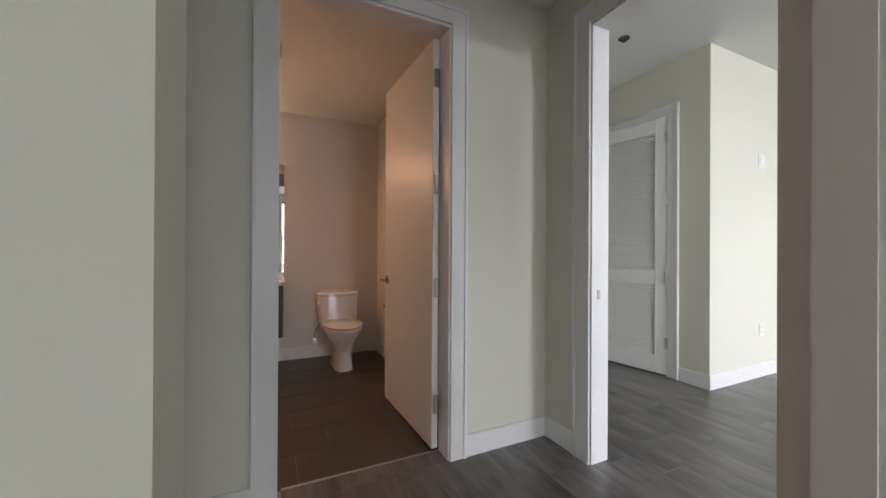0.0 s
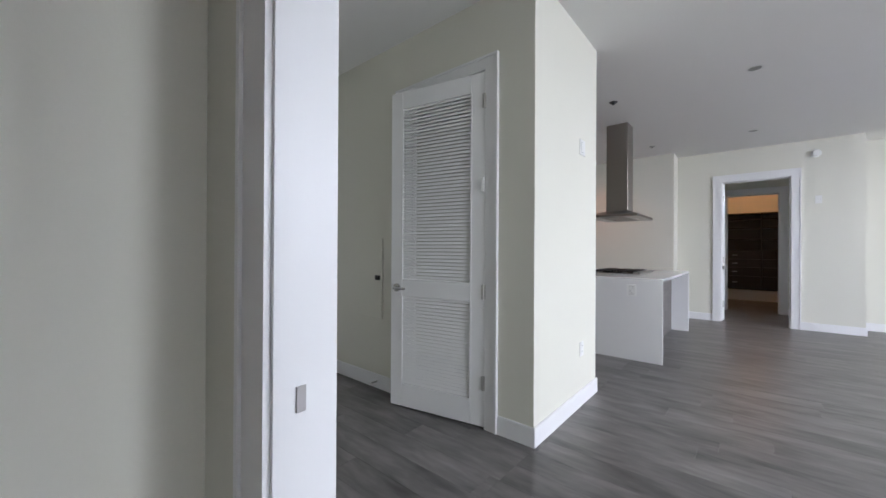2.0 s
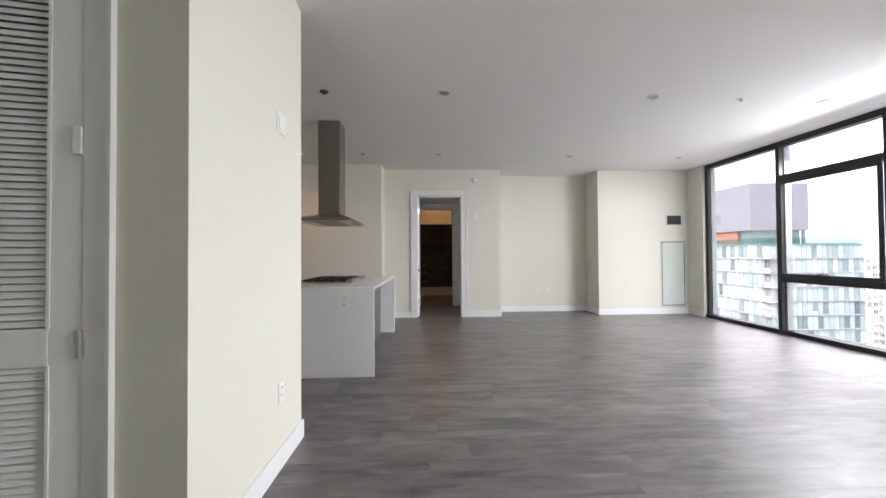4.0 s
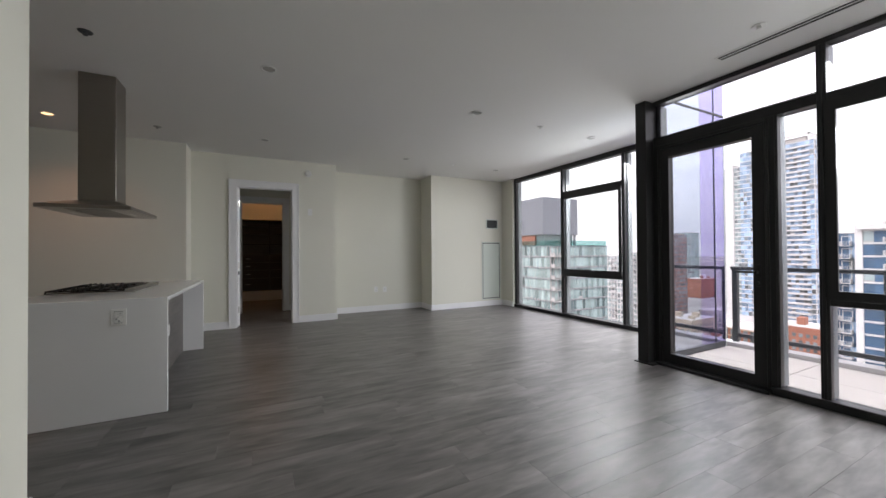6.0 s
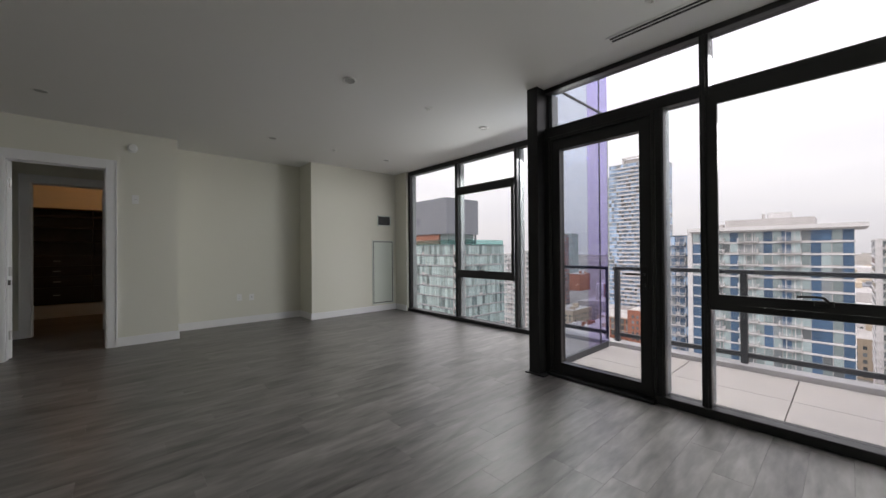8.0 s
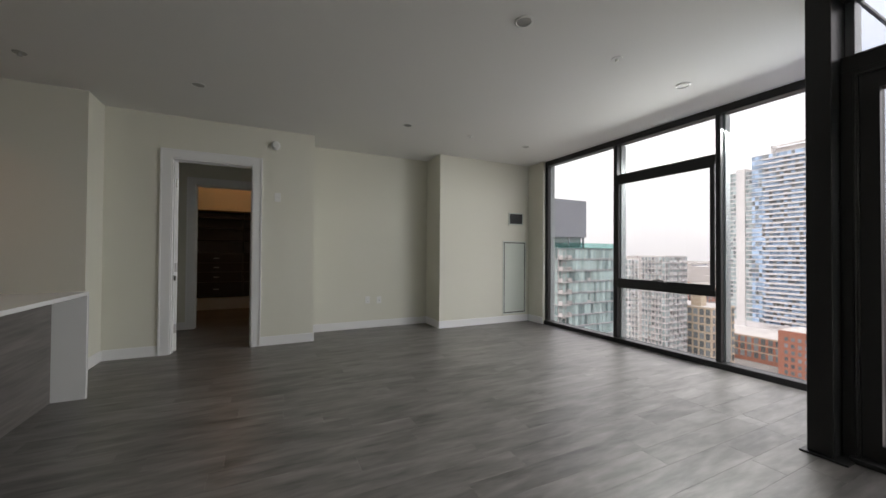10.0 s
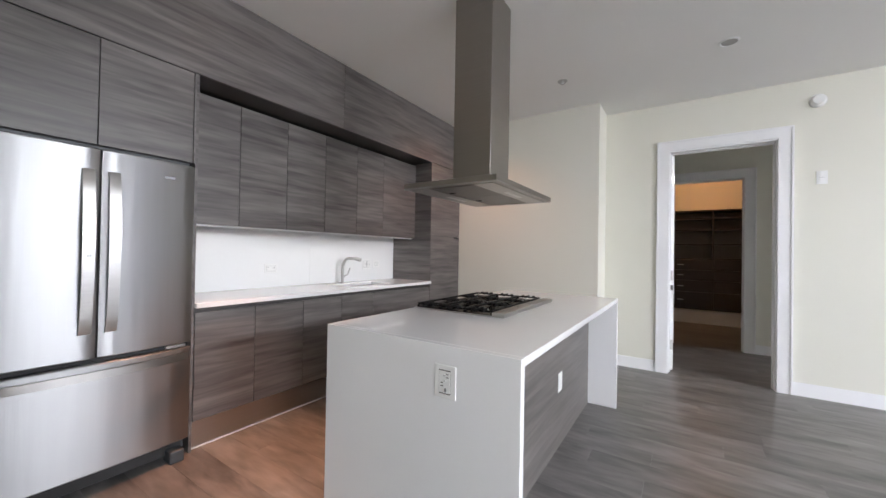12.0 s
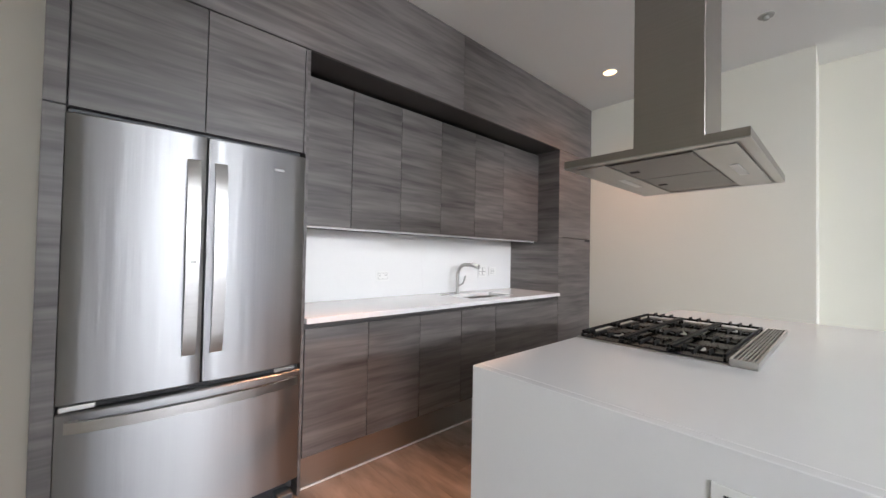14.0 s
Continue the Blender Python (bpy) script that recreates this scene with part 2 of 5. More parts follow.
def tube(points, r, n=10):
    """A round pipe along points."""
    pts = [Vector(p) for p in points]
    rings = []
    side = Vector((1, 0, 0))
    for i, p in enumerate(pts):
        d = (pts[min(i + 1, len(pts) - 1)] - pts[max(i - 1, 0)]).normalized()
        u = d.cross(side)
        if u.length < 0.1:
            u = d.cross(Vector((0, 1, 0)))
        u.normalize()
        w = d.cross(u).normalized()
        rings.append([p + u * r * math.cos(2 * math.pi * k / n) + w * r * math.sin(2 * math.pi * k / n) for k in range(n)])
    return loft(rings)


def base_of(ob):
    p = Vector()
    while ob is not None:
        p += ob.location
        ob = ob.parent
    return p


def mesh_of(name, bm, mat, smooth=False):
    me = bpy.data.meshes.new(name)
    bm.to_mesh(me)
    bm.free()
    me.materials.append(mat)
    if smooth:
        me.shade_smooth()
        me.set_sharp_from_angle(angle=radians(35))
    return me


def thing(name, at, label, category, group="", kind=""):
    ob = new(name)
    ob.location = at
    ob.empty_display_size = 0.05
    return tagged(ob, label, category, group, kind)


def part(name, bm, mat, parent, label="", smooth=False, local=False):
    """One mesh under a thing or a part. The numbers are the room's own unless local."""
    if not local:
        bmesh.ops.translate(bm, verts=bm.verts, vec=-base_of(parent))
    ob = new(name, mesh_of(name, bm, mat, smooth))
    ob.parent = parent
    return tagged(ob, label)


def whole(name, bm, mat, label, category, at=(0, 0, 0), group="", kind="", smooth=False):
    """A thing that is one mesh."""
    bmesh.ops.translate(bm, verts=bm.verts, vec=-Vector(at))
    ob = new(name, mesh_of(name, bm, mat, smooth))
    ob.location = at
    return tagged(ob, label, category, group, kind)


def setting(name, bm, mat, label, category="wall"):
    return whole(name, bm, mat, label, category, kind="structure")


def wall(name, x0, x1, y0, y1, z1, label, holes=(), mat=None, z0=0.0):
    """A wall along its longer side, with holes (from, to, bottom, top) cut through."""
    along_x = (x1 - x0) > (y1 - y0)
    a0, a1 = (x0, x1) if along_x else (y0, y1)
    rows, at = [], a0
    for h0, h1, b, t in sorted(holes):
        rows.append((at, h0, z0, z1))
        if b > z0:
            rows.append((h0, h1, z0, b))
        if t < z1:
            rows.append((h0, h1, t, z1))
        at = h1
    rows.append((at, a1, z0, z1))
    bm = bmesh.new()
    for p, q, b, t in rows:
        if q - p > 1e-4:
            put_box(bm, *((p, q, y0, y1) if along_x else (x0, x1, p, q)), b, t)
    return setting(name, bm, mat or PAINT, label)

# ---- structure: floors, walls, ceilings ----
H = 2.945
wall("wall_bath", -2.3, 1.36, 1.99, 2.11, H, "cream painted wall with a doorway to the bathroom", [(-0.215, 0.68, 0, 2.43)])
wall("wall_hall", 1.36, 1.477, -4.4, 4.37, H, "cream painted wall with a doorway between hall and foyer", [(0.800, 1.636, 0, 2.43)])
wall("wall_bedroom", -2.3, 1.36, 0.55, 0.67, H, "cream painted wall with a wide opening to the bedroom", [(-0.32, 1.22, 0, 2.43)])
wall("wall_west", -2.42, -2.3, -4.4, 4.37, H, "plain cream painted outer wall")
wall("wall_north", -2.42, 13.6, 4.37, 4.49, H, "cream painted wall behind kitchen, foyer and bathroom", [(2.09, 2.99, 0, 2.33)])
# both openings are unseen additions, sized to light the hall
wall("wall_bedroom_window", -2.3, 1.36, -4.4, -4.28, H, "unseen bedroom wall with two openings added to let light in", [(-1.9, -1.35, 0.2, 2.7), (0.1, 1.3, 0.2, 2.7)])
wall("wall_bath_side", 0.9, 1.0, 2.11, 4.37, 2.62, "pale bathroom wall", mat=BATH_PAINT)
wall("wall_bath_far", -1.9, 0.9, 4.36, 4.37, 2.62, "pale bathroom wall behind the vanity", mat=BATH_PAINT)
wall("wall_bath_west", -2.0, -1.9, 2.11, 4.37, 2.62, "pale bathroom wall beside the shower", mat=BATH_PAINT)
wall("wall_closet_front", 3.13, 3.25, 1.98, 4.37, H, "cream painted wall around the louvred closet door", [(2.33, 3.135, 0, 2.445)])
wall("wall_closet_side", 3.25, 4.30, 1.98, 2.10, H, "cream painted wall with light switch and outlet")
wall("wall_closet_back", 4.18, 4.30, 2.10, 4.37, H, "cream painted wall beside the fridge")
wall("wall_fridge_return", 4.30, 4.41, 3.05, 4.37, H, "narrow cream wall return beside the fridge")
wall("wall_kitchen_end", 8.575, 9.0, 1.99, 4.37, H, "pale wall at the end of the kitchen")
wall("wall_bedroom_door", 9.0, 9.12, -0.32, 1.99, H, "cream wall with the doorway to the second bedroom", [(0.455, 1.355, 0, 2.425)])
wall("wall_recess", 9.59, 9.71, -2.34, -0.20, H, "cream wall of the living room recess")
wall("wall_recess_side", 9.12, 9.59, -0.32, -0.20, H, "short cream wall closing the recess")
wall("wall_pier", 9.03, 9.71, -4.22, -2.34, H, "cream pier with a vent grille and an access panel")
wall("wall_window_return", 8.62, 9.71, -4.40, -4.22, H, "short cream return beside the window wall")
wall("wall_balcony_return", 1.47, 1.68, -3.12, -3.0, H, "cream wall beside the balcony window")
wall("wall_far_bedroom", 10.65, 10.77, -3.0, 4.37, H, "olive shaded wall with the dressing room doorway", [(0.512, 1.345, 0, 2.372)])
# unseen wall; its opening is added to light the second bedroom
wall("wall_far_bedroom_south", 9.71, 13.6, -3.12, -3.0, H, "unseen cream wall of the second bedroom, with an opening added for light", [(9.75, 10.6, 0.1, 2.8)])
wall("wall_dressing_back", 13.3, 13.42, -0.8, 2.6, H, "cream wall behind the wardrobe unit")
wall("wall_dressing_left", 10.77, 13.42, 2.3, 2.42, H, "cream side wall of the dressing room")
wall("wall_dressing_right", 10.77, 13.42, -0.72, -0.6, H, "cream side wall of the dressing room")

setting("ceiling", boxes((1.36, 9.71, -3.0, 4.37, H, H + 0.15), (4.5, 9.71, -4.4, -3.0, H, H + 0.15), (9.71, 13.6, -3.12, 4.37, H, H + 0.15)), CEIL, "smooth white painted ceiling", "ceiling")
setting("ceiling_hall", boxes((-2.3, 1.36, 0.67, 1.99, 2.71, 2.8)), CEIL, "smooth white lowered hall ceiling", "ceiling")
setting("ceiling_bedroom", boxes((-2.3, 1.36, -4.4, 0.55, H, H + 0.15)), CEIL, "smooth white bedroom ceiling", "ceiling")
setting("ceiling_bath", boxes((-1.9, 0.9, 2.11, 4.37, 2.62, 2.7)), CEIL, "smooth white bathroom ceiling", "ceiling")
setting("ceiling_closet", boxes((3.25, 4.18, 2.10, 4.37, 2.6, 2.7)), CEIL, "plain white closet ceiling", "ceiling")


def baseboard(rows, at):
    """A white skirting with an eased upper edge; rows: x0, x1, y0, y1."""
    bm = bmesh.new()
    for r in rows:
        put_box(bm, *r, 0.0, 0.115)
    for r in rows:
        put_box(bm, r[0] + 0.003, r[1] - 0.003, r[2] + 0.003, r[3] - 0.003, 0.115, 0.122)
    return setting("baseboard", bm, TRIM, at, "baseboard")


B = 0.014
baseboard([(-2.3, -0.305, 1.99 - B, 1.99)], "white painted baseboard along the hall wall")
baseboard([(0.77, 1.36 - B, 1.99 - B, 1.99)], "white painted baseboard between the doorways")
baseboard([(1.36 - B, 1.36, 1.742, 1.99)], "white painted baseboard beside the foyer doorway")
baseboard([(1.36 - B, 1.36, 0.67, 0.694)], "short white baseboard beside the doorway")
baseboard([(1.477, 1.477 + B, 1.729, 4.37)], "white painted baseboard of the foyer")
baseboard([(1.477, 1.477 + B, -3.0, 0.707)], "white painted baseboard of the living room")
baseboard([(3.13 - B, 3.13, 1.98 - B, 2.237)], "white painted baseboard beside the closet door")
baseboard([(3.13 - B, 3.13, 3.225, 4.37)], "white painted baseboard in the foyer corner")
baseboard([(3.13, 4.30 + B, 1.98 - B, 1.98)], "white painted baseboard under the light switch")
baseboard([(4.30, 4.30 + B, 1.98, 3.05), (4.30 + B, 4.41 + B, 3.05 - B, 3.05), (4.41, 4.41 + B, 3.05, 3.70)], "white painted baseboard beside the fridge")
baseboard([(8.575 - B, 8.575, 1.99 - B, 3.74), (8.575, 9.0 - B, 1.99 - B, 1.99)], "white painted baseboard at the kitchen end wall")
baseboard([(9.0 - B, 9.0, 1.461, 1.99 - B)], "white painted baseboard beside the bedroom door")
baseboard([(9.0 - B, 9.0, -0.32, 0.349), (9.0 - B, 9.12, -0.32 - B, -0.32)], "white painted baseboard along the door wall")
baseboard([(9.59 - B, 9.59, -2.34 + B, -0.32 - B)], "white painted baseboard in the recess")
baseboard([(9.03 - B, 9.59, -2.34, -2.34 + B), (9.03 - B, 9.03, -4.22 + B, -2.34)], "white painted baseboard around the pier")
baseboard([(8.62, 9.03 - B, -4.22, -4.22 + B)], "white painted baseboard beside the window")
baseboard([(10.65 - B, 10.65, -3.0, 0.400)], "white painted baseboard in the second bedroom")
baseboard([(10.65 - B, 10.65, 1.457, 4.37)], "white painted baseboard beyond the dressing room door")
baseboard([(0.9 - B, 0.9, 2.11, 4.36)], "white painted baseboard in the bathroom")
baseboard([(-1.9, 0.9 - B, 4.36 - B, 4.36)], "white painted baseboard under the vanity")


def casing(axis, face, out, a0, a1, top, label, w=0.092, t=0.018, depth=None, stop=True, first=True):
    """Door trim on a wall's face: two legs and a head, each with a raised outer edge; depth lines the opening."""
    bm = bmesh.new()

    def bar(p, q, b, c, t0=0.0, t1=t):
        lo, hi = sorted((face + out * t0, face + out * t1))
        put_box(bm, *((lo, hi, p, q) if axis == "x" else (p, q, lo, hi)), b, c)

    if first:
        bar(a0 - w, a0 + 0.006, 0, top)
        bar(a0 - w, a0 - w + 0.016, 0, top + w, t, t + 0.008)
    bar(a1 - 0.006, a1 + w, 0, top)
    bar(a0 - w, a1 + w, top, top + w)
    bar(a1 + w - 0.016, a1 + w, 0, top + w, t, t + 0.008)
    bar(a0 - w + 0.016, a1 + w - 0.016, top + w - 0.016, top + w, t, t + 0.008)
    if depth:
        for p, q, b, c in (((a0 - 0.002, a0 + 0.016, 0, top),) if first else ()) + ((a1 - 0.016, a1 + 0.002, 0, top), (a0 + 0.016, a1 - 0.016, top - 0.016, top + 0.002)):
            bar(p, q, b, c, 0.004, -depth - 0.004)
        s = -depth * 0.55
        for p, q, b, c in ((a0 + 0.016, a0 + 0.028, 0, top - 0.016), (a1 - 0.028, a1 - 0.016, 0, top - 0.016), (a0 + 0.028, a1 - 0.028, top - 0.028, top - 0.016)) if stop else ():
            bar(p, q, b, c, s, s - 0.035)
    return setting("trim", bm, TRIM, label, "door trim")


casing("y", 1.99, -1, -0.215, 0.68, 2.43, "white casing and jamb of the bathroom doorway", depth=0.12, stop=False)
casing("x", 1.36, -1, 0.800, 1.636, 2.43, "white casing and jamb of the foyer doorway", w=0.105, depth=0.117, stop=False)
casing("x", 1.477, 1, 0.800, 1.636, 2.43, "white casing on the foyer side of the doorway")
casing("y", 0.55, -1, -0.32, 1.22, 2.43, "white casing and jamb of the wide bedroom opening", depth=0.12, stop=False, first=False)
casing("x", 3.13, -1, 2.33, 3.135, 2.445, "white casing of the louvred closet door", depth=0.12)
casing("y", 4.37, -1, 2.09, 2.99, 2.33, "white casing of the entry door", w=0.085, depth=0.10)
casing("x", 9.0, -1, 0.455, 1.355, 2.425, "white casing and jamb of the second bedroom doorway", w=0.105, depth=0.12)
casing("x", 10.65, -1, 0.512, 1.345, 2.372, "white casing and jamb of the dressing room doorway", w=0.11, depth=0.12)

# ---- window walls ----
EXTM = material("grey_exterior_metal", (0.26, 0.29, 0.29), 0.35, broad=0.05, fine=0.04)


def frame_bars(rows, parent, bevel=0.004, glass=None):
    """Black bars inside; uprights carry a pale grey cap outside the glass plane."""
    for name, r in rows:
        if glass and name in ("mullion", "jamb"):
            slim = 0.018 if name == "mullion" and r[1] - r[0] > 0.08 else 0.0
            bar = part(name, boxes((r[0] + slim, r[1] - slim, glass, *r[3:]), bevel=bevel, seg=1), BLACKM, parent)
            part("exterior_cap", boxes((r[0] + 0.002, r[1] - 0.002, min(r[2], glass - 0.09), glass - 0.001, *r[4:])), EXTM, bar, "grey exterior cap")
        else:
            part(name, boxes(r, bevel=bevel, seg=1), BLACKM, parent)


def pane_part(rows, parent, mat=None):
    for r in rows:
        p = part("pane", boxes(r), mat or GLASS, parent)
        p.visible_shadow = False


def window_handle(x, y, z, parent, out=1):
    bar = part("window_handle", boxes((x - 0.045, x + 0.045, y, y + 0.022, z - 0.018, z + 0.018), bevel=0.006), BLACKM, parent, "black window handle")
    bm = tube([(x - 0.02, y + 0.02, z + 0.012), (x, y + 0.035, z + 0.038), (x + 0.05, y + 0.04, z + 0.042), (x + 0.12, y + 0.036, z + 0.036)], 0.009, 8)
    part("lever", bm, BLACKM, bar, smooth=True)


y0, y1 = -4.40, -4.27
w1 = thing("window_1", (6.6, -4.35, 0), "floor-to-ceiling window with black metal frame and an opening sash", "window", kind="structure")
frame_bars([("head", (4.55, 8.62, y0, y1, 2.86, H)), ("sill", (4.55, 8.62, y0, y1 + 0.03, 0.0, 0.065)),
            ("jamb", (8.55, 8.62, y0, y1, 0.065, 2.86)), ("mullion", (7.10, 7.20, y0 - 0.04, y1, 0.065, 2.86)), ("mullion", (5.77, 5.86, y0 - 0.04, y1, 0.065, 2.86)),
            ("transom", (5.843, 7.117, y0, y1, 2.33, 2.42)), ("transom", (5.843, 7.117, y0, y1, 0.79, 0.865)), ("jamb", (4.55, 4.62, y0, y1, 0.065, 2.86))], w1, glass=-4.342)
sash = part("sash", boxes((5.843, 7.117, y1, y1 + 0.025, 0.865, 0.925), (5.843, 7.117, y1, y1 + 0.025, 2.27, 2.33), (5.843, 5.885, y1, y1 + 0.025, 0.925, 2.27), (7.075, 7.117, y1, y1 + 0.025, 0.925, 2.27)), BLACKM, w1)
pane_part([(7.20, 8.55, -4.345, -4.339, 0.065, 2.86), (4.62, 5.77, -4.345, -4.339, 0.065, 2.86), (5.86, 7.10, -4.345, -4.339, 2.42, 2.86),
           (5.86, 7.10, -4.345, -4.339, 0.865, 2.33), (5.86, 7.10, -4.345, -4.339, 0.065, 0.79)], w1)
window_handle(6.42, y1 + 0.025, 0.90, w1)

y0, y1 = -3.11, -2.98
w2 = thing("window_2", (2.9, -3.05, 0), "balcony window wall with black metal frame and opening sash", "window", kind="structure")
frame_bars([("head", (1.68, 4.47, y0, y1, 2.90, H)), ("sill", (1.68, 3.43, y0, y1 + 0.02, 0.0, 0.07)), ("jamb", (1.68, 1.70, y0, y1, 0.07, 2.90)),
            ("mullion", (3.06, 3.12, y0 - 0.03, y1, 0.07, 2.90)), ("mullion", (3.368, 3.43, y0, y1, 0.07, 2.43)),
            ("transom", (3.12, 4.47, y0, y1, 2.43, 2.53)), ("transom", (1.70, 3.06, y0, y1, 2.42, 2.50)), ("transom", (1.70, 3.06, y0, y1, 0.815, 0.865)),
            ("bead", (3.12, 4.43, y1, y1 + 0.010, 2.508, 2.522)), ("bead", (3.375, 3.387, y1, y1 + 0.010, 0.07, 2.43)), ("bead", (3.078, 3.102, y1, y1 + 0.010, 0.07, 2.90))], w2, glass=-3.047)
part("sash", boxes((1.70, 3.06, y1, y1 + 0.025, 0.865, 0.935), (1.70, 3.06, y1, y1 + 0.025, 2.345, 2.42), (1.70, 1.74, y1, y1 + 0.025, 0.935, 2.345), (3.005, 3.06, y1, y1 + 0.025, 0.935, 2.345)), BLACKM, w2)
pane_part([(3.12, 4.47, -3.05, -3.044, 2.53, 2.90), (1.70, 3.06, -3.05, -3.044, 2.50, 2.90), (3.12, 3.368, -3.05, -3.044, 0.07, 2.43),
           (1.70, 3.06, -3.05, -3.044, 0.865, 2.42), (1.70, 3.06, -3.05, -3.044, 0.07, 0.815)], w2)
window_handle(2.47, y1 + 0.025, 0.922, w2)
part("exterior_post", boxes((4.425, 4.468, -3.17, -3.056, 2.53, 2.90)), EXTM, w2, "grey exterior post")

w3 = thing("window_3", (4.5, -3.8, 0), "violet reflective side glazing beside the balcony", "window", kind="structure")
part("head", boxes((4.505, 4.55, -4.45, -3.11, 2.86, H)), BLACKM, w3)
part("sill", boxes((4.47, 4.55, -4.45, -3.11, -0.05, 0.07)), GREYM, w3)
part("spandrel_line", boxes((4.474, 4.483, -4.488, -3.11, 3.02, 3.04)), GREYM, w3)
p = part("pane", boxes((4.484, 4.49, -3.932, -3.11, 0.07, 4.2)), SIDE_GLASS, w3)
p.visible_shadow = False
part("joint", boxes((4.476, 4.483, -4.256, -4.248, 0.07, 4.2)), GREYM, w3)
p = part("pane", boxes((4.484, 4.49, -4.488, -3.936, 0.0, 4.2)), VIOLET_GLASS, w3, "violet coated pane")
p.visible_shadow = False
part("corner_edge", boxes((4.480, 4.495, -4.500, -4.489, -0.05, H)), PANELG, w3)
w4 = thing("window_4", (1.86, -3.8, 0), "violet reflective glazing of the neighbouring room", "window", kind="structure")
part("backing", boxes((1.47, 1.85, -4.40, -3.14, -0.05, H)), GREYM, w4)
part("pane", boxes((1.854, 1.860, -4.45, -3.14, 0.0, 4.0)), VIOLET_GLASS, w4)
part("corner_mullion", boxes((1.83, 1.865, -4.50, -4.45, -0.05, 4.0)), GREYM, w4)

# unseen frame for the openings added in the bedroom wall
bw = thing("window_added", (0.7, -4.34, 0.2), "unseen bedroom window with black metal frame, added to let light in", "window", kind="structure")
frame_bars([("head", (0.1, 1.3, -4.38, -4.3, 2.64, 2.7)), ("sill", (0.1, 1.3, -4.38, -4.3, 0.2, 0.26)), ("mullion", (0.67, 0.73, -4.38, -4.3, 0.26, 2.64)), ("head", (-1.9, -1.35, -4.38, -4.3, 2.64, 2.7)), ("sill", (-1.9, -1.35, -4.38, -4.3, 0.2, 0.26))], bw)
setting("column", boxes((4.471, 4.595, -3.12, -2.85, 0.0, H), bevel=0.004, seg=1), BLACKM, "black boxed steel column at the balcony corner", "column")
setting("column_base", boxes((4.40, 4.625, -3.13, -2.82, 0.0, 0.012), bevel=0.003, seg=1), BLACKM, "thin black plate at the foot of the column", "plate")

bd = thing("door_balcony", (3.9, -3.05, 0), "black metal balcony door with full glass, closed", "door", kind="structure")
frame_bars([("door_frame", (4.39, 4.47, y0, y1 + 0.01, 0.0, 2.43)), ("door_frame", (3.43, 3.46, y0, y1 + 0.01, 0.0, 2.43)), ("door_frame", (3.46, 4.39, y0, y1 + 0.01, 2.385, 2.43)), ("threshold", (3.43, 4.43, y0, y1 + 0.06, 0.0, 0.03)),
            ("bead", (4.400, 4.412, y1 + 0.01, y1 + 0.020, 0.03, 2.40)), ("bead", (3.442, 3.454, y1 + 0.01, y1 + 0.020, 0.03, 2.40)), ("bead", (3.454, 4.400, y1 + 0.01, y1 + 0.020, 2.388, 2.40))], bd)
part("leaf", boxes((3.461, 3.555, -3.07, -2.985, 0.035, 2.384), (4.305, 4.389, -3.07, -2.985, 0.035, 2.384), (3.555, 4.305, -3.07, -2.985, 2.285, 2.384), (3.555, 4.305, -3.07, -2.985, 0.035, 0.135)), BLACKM, bd)
pane_part([(3.555, 4.305, -3.03, -3.024, 0.135, 2.285)], bd)
hp = part("handle_plate", boxes((3.495, 3.535, -2.985, -2.975, 0.93, 1.13), bevel=0.004), BLACKM, bd, "black handle plate")
part("lever", tube([(3.515, -2.975, 1.06), (3.515, -2.935, 1.06), (3.53, -2.925, 1.06), (3.65, -2.925, 1.06)], 0.010), BLACKM, hp, smooth=True)
part("cylinder", rod((3.515, -2.975, 0.965), (3.515, -2.955, 0.965), 0.014), BLACKM, hp, smooth=True)

# ---- balcony ----
bf = setting("balcony_floor", boxes((1.79, 4.47, -4.82, -3.12, -0.30, -0.035)), GREYM, "concrete balcony slab", "balcony")
setting("balcony_curb", boxes((1.79, 4.62, -4.70, -4.52, -0.035, 0.055), bevel=0.008), CURB, "pale metal curb at the balcony edge", "curb")
rail = thing("balcony_railing", (3.1, -4.62, 0.055), "dark grey metal balcony railing with glass infill", "railing")
part("top_rail", boxes((1.79, 4.465, -4.65, -4.58, 1.0, 1.045), bevel=0.006), GREYM, rail)
part("bottom_rail", boxes((1.79, 4.465, -4.64, -4.60, 0.12, 0.17), bevel=0.004), GREYM, rail)
for px in (1.96, 3.11, 4.425):
    part("post", boxes((px - 0.03, px + 0.03, -4.65, -4.59, 0.055, 1.0), bevel=0.004), GREYM, rail)
bol = thing("planter_box", (1.92, -3.24, -0.03), "tall narrow black metal box standing on the balcony", "planter")
part("body", boxes((1.865, 1.985, -3.30, -3.18, -0.03, 0.66), bevel=0.006), BLACKM, bol)
part("rim", boxes((1.86, 1.99, -3.305, -3.175, 0.645, 0.665), bevel=0.003), BLACKM, bol)

# ---- ceiling fittings ----
def downlight(x, y, z=H, lit=False):
    ob = thing("downlight", (x, y, z), "round white recessed ceiling downlight, " + ("glowing warm" if lit else "switched off"), "downlight", "ceiling downlights")
    n = 24
    ring = lambda r, zz: [(x + r * math.cos(2 * math.pi * k / n), y + r * math.sin(2 * math.pi * k / n), zz) for k in range(n)]
    bm = loft([ring(0.052, z - 0.0005), ring(0.068, z - 0.001), ring(0.070, z - 0.005), ring(0.056, z - 0.009), ring(0.052, z - 0.004)], close=False)
    part("trim_ring", bm, PLASTIC, ob, smooth=True)
    part("lens", rod((x, y, z - 0.003), (x, y, z - 0.001), 0.052, 24), LIT if lit else UNLIT, ob, "glowing lens" if lit else "")


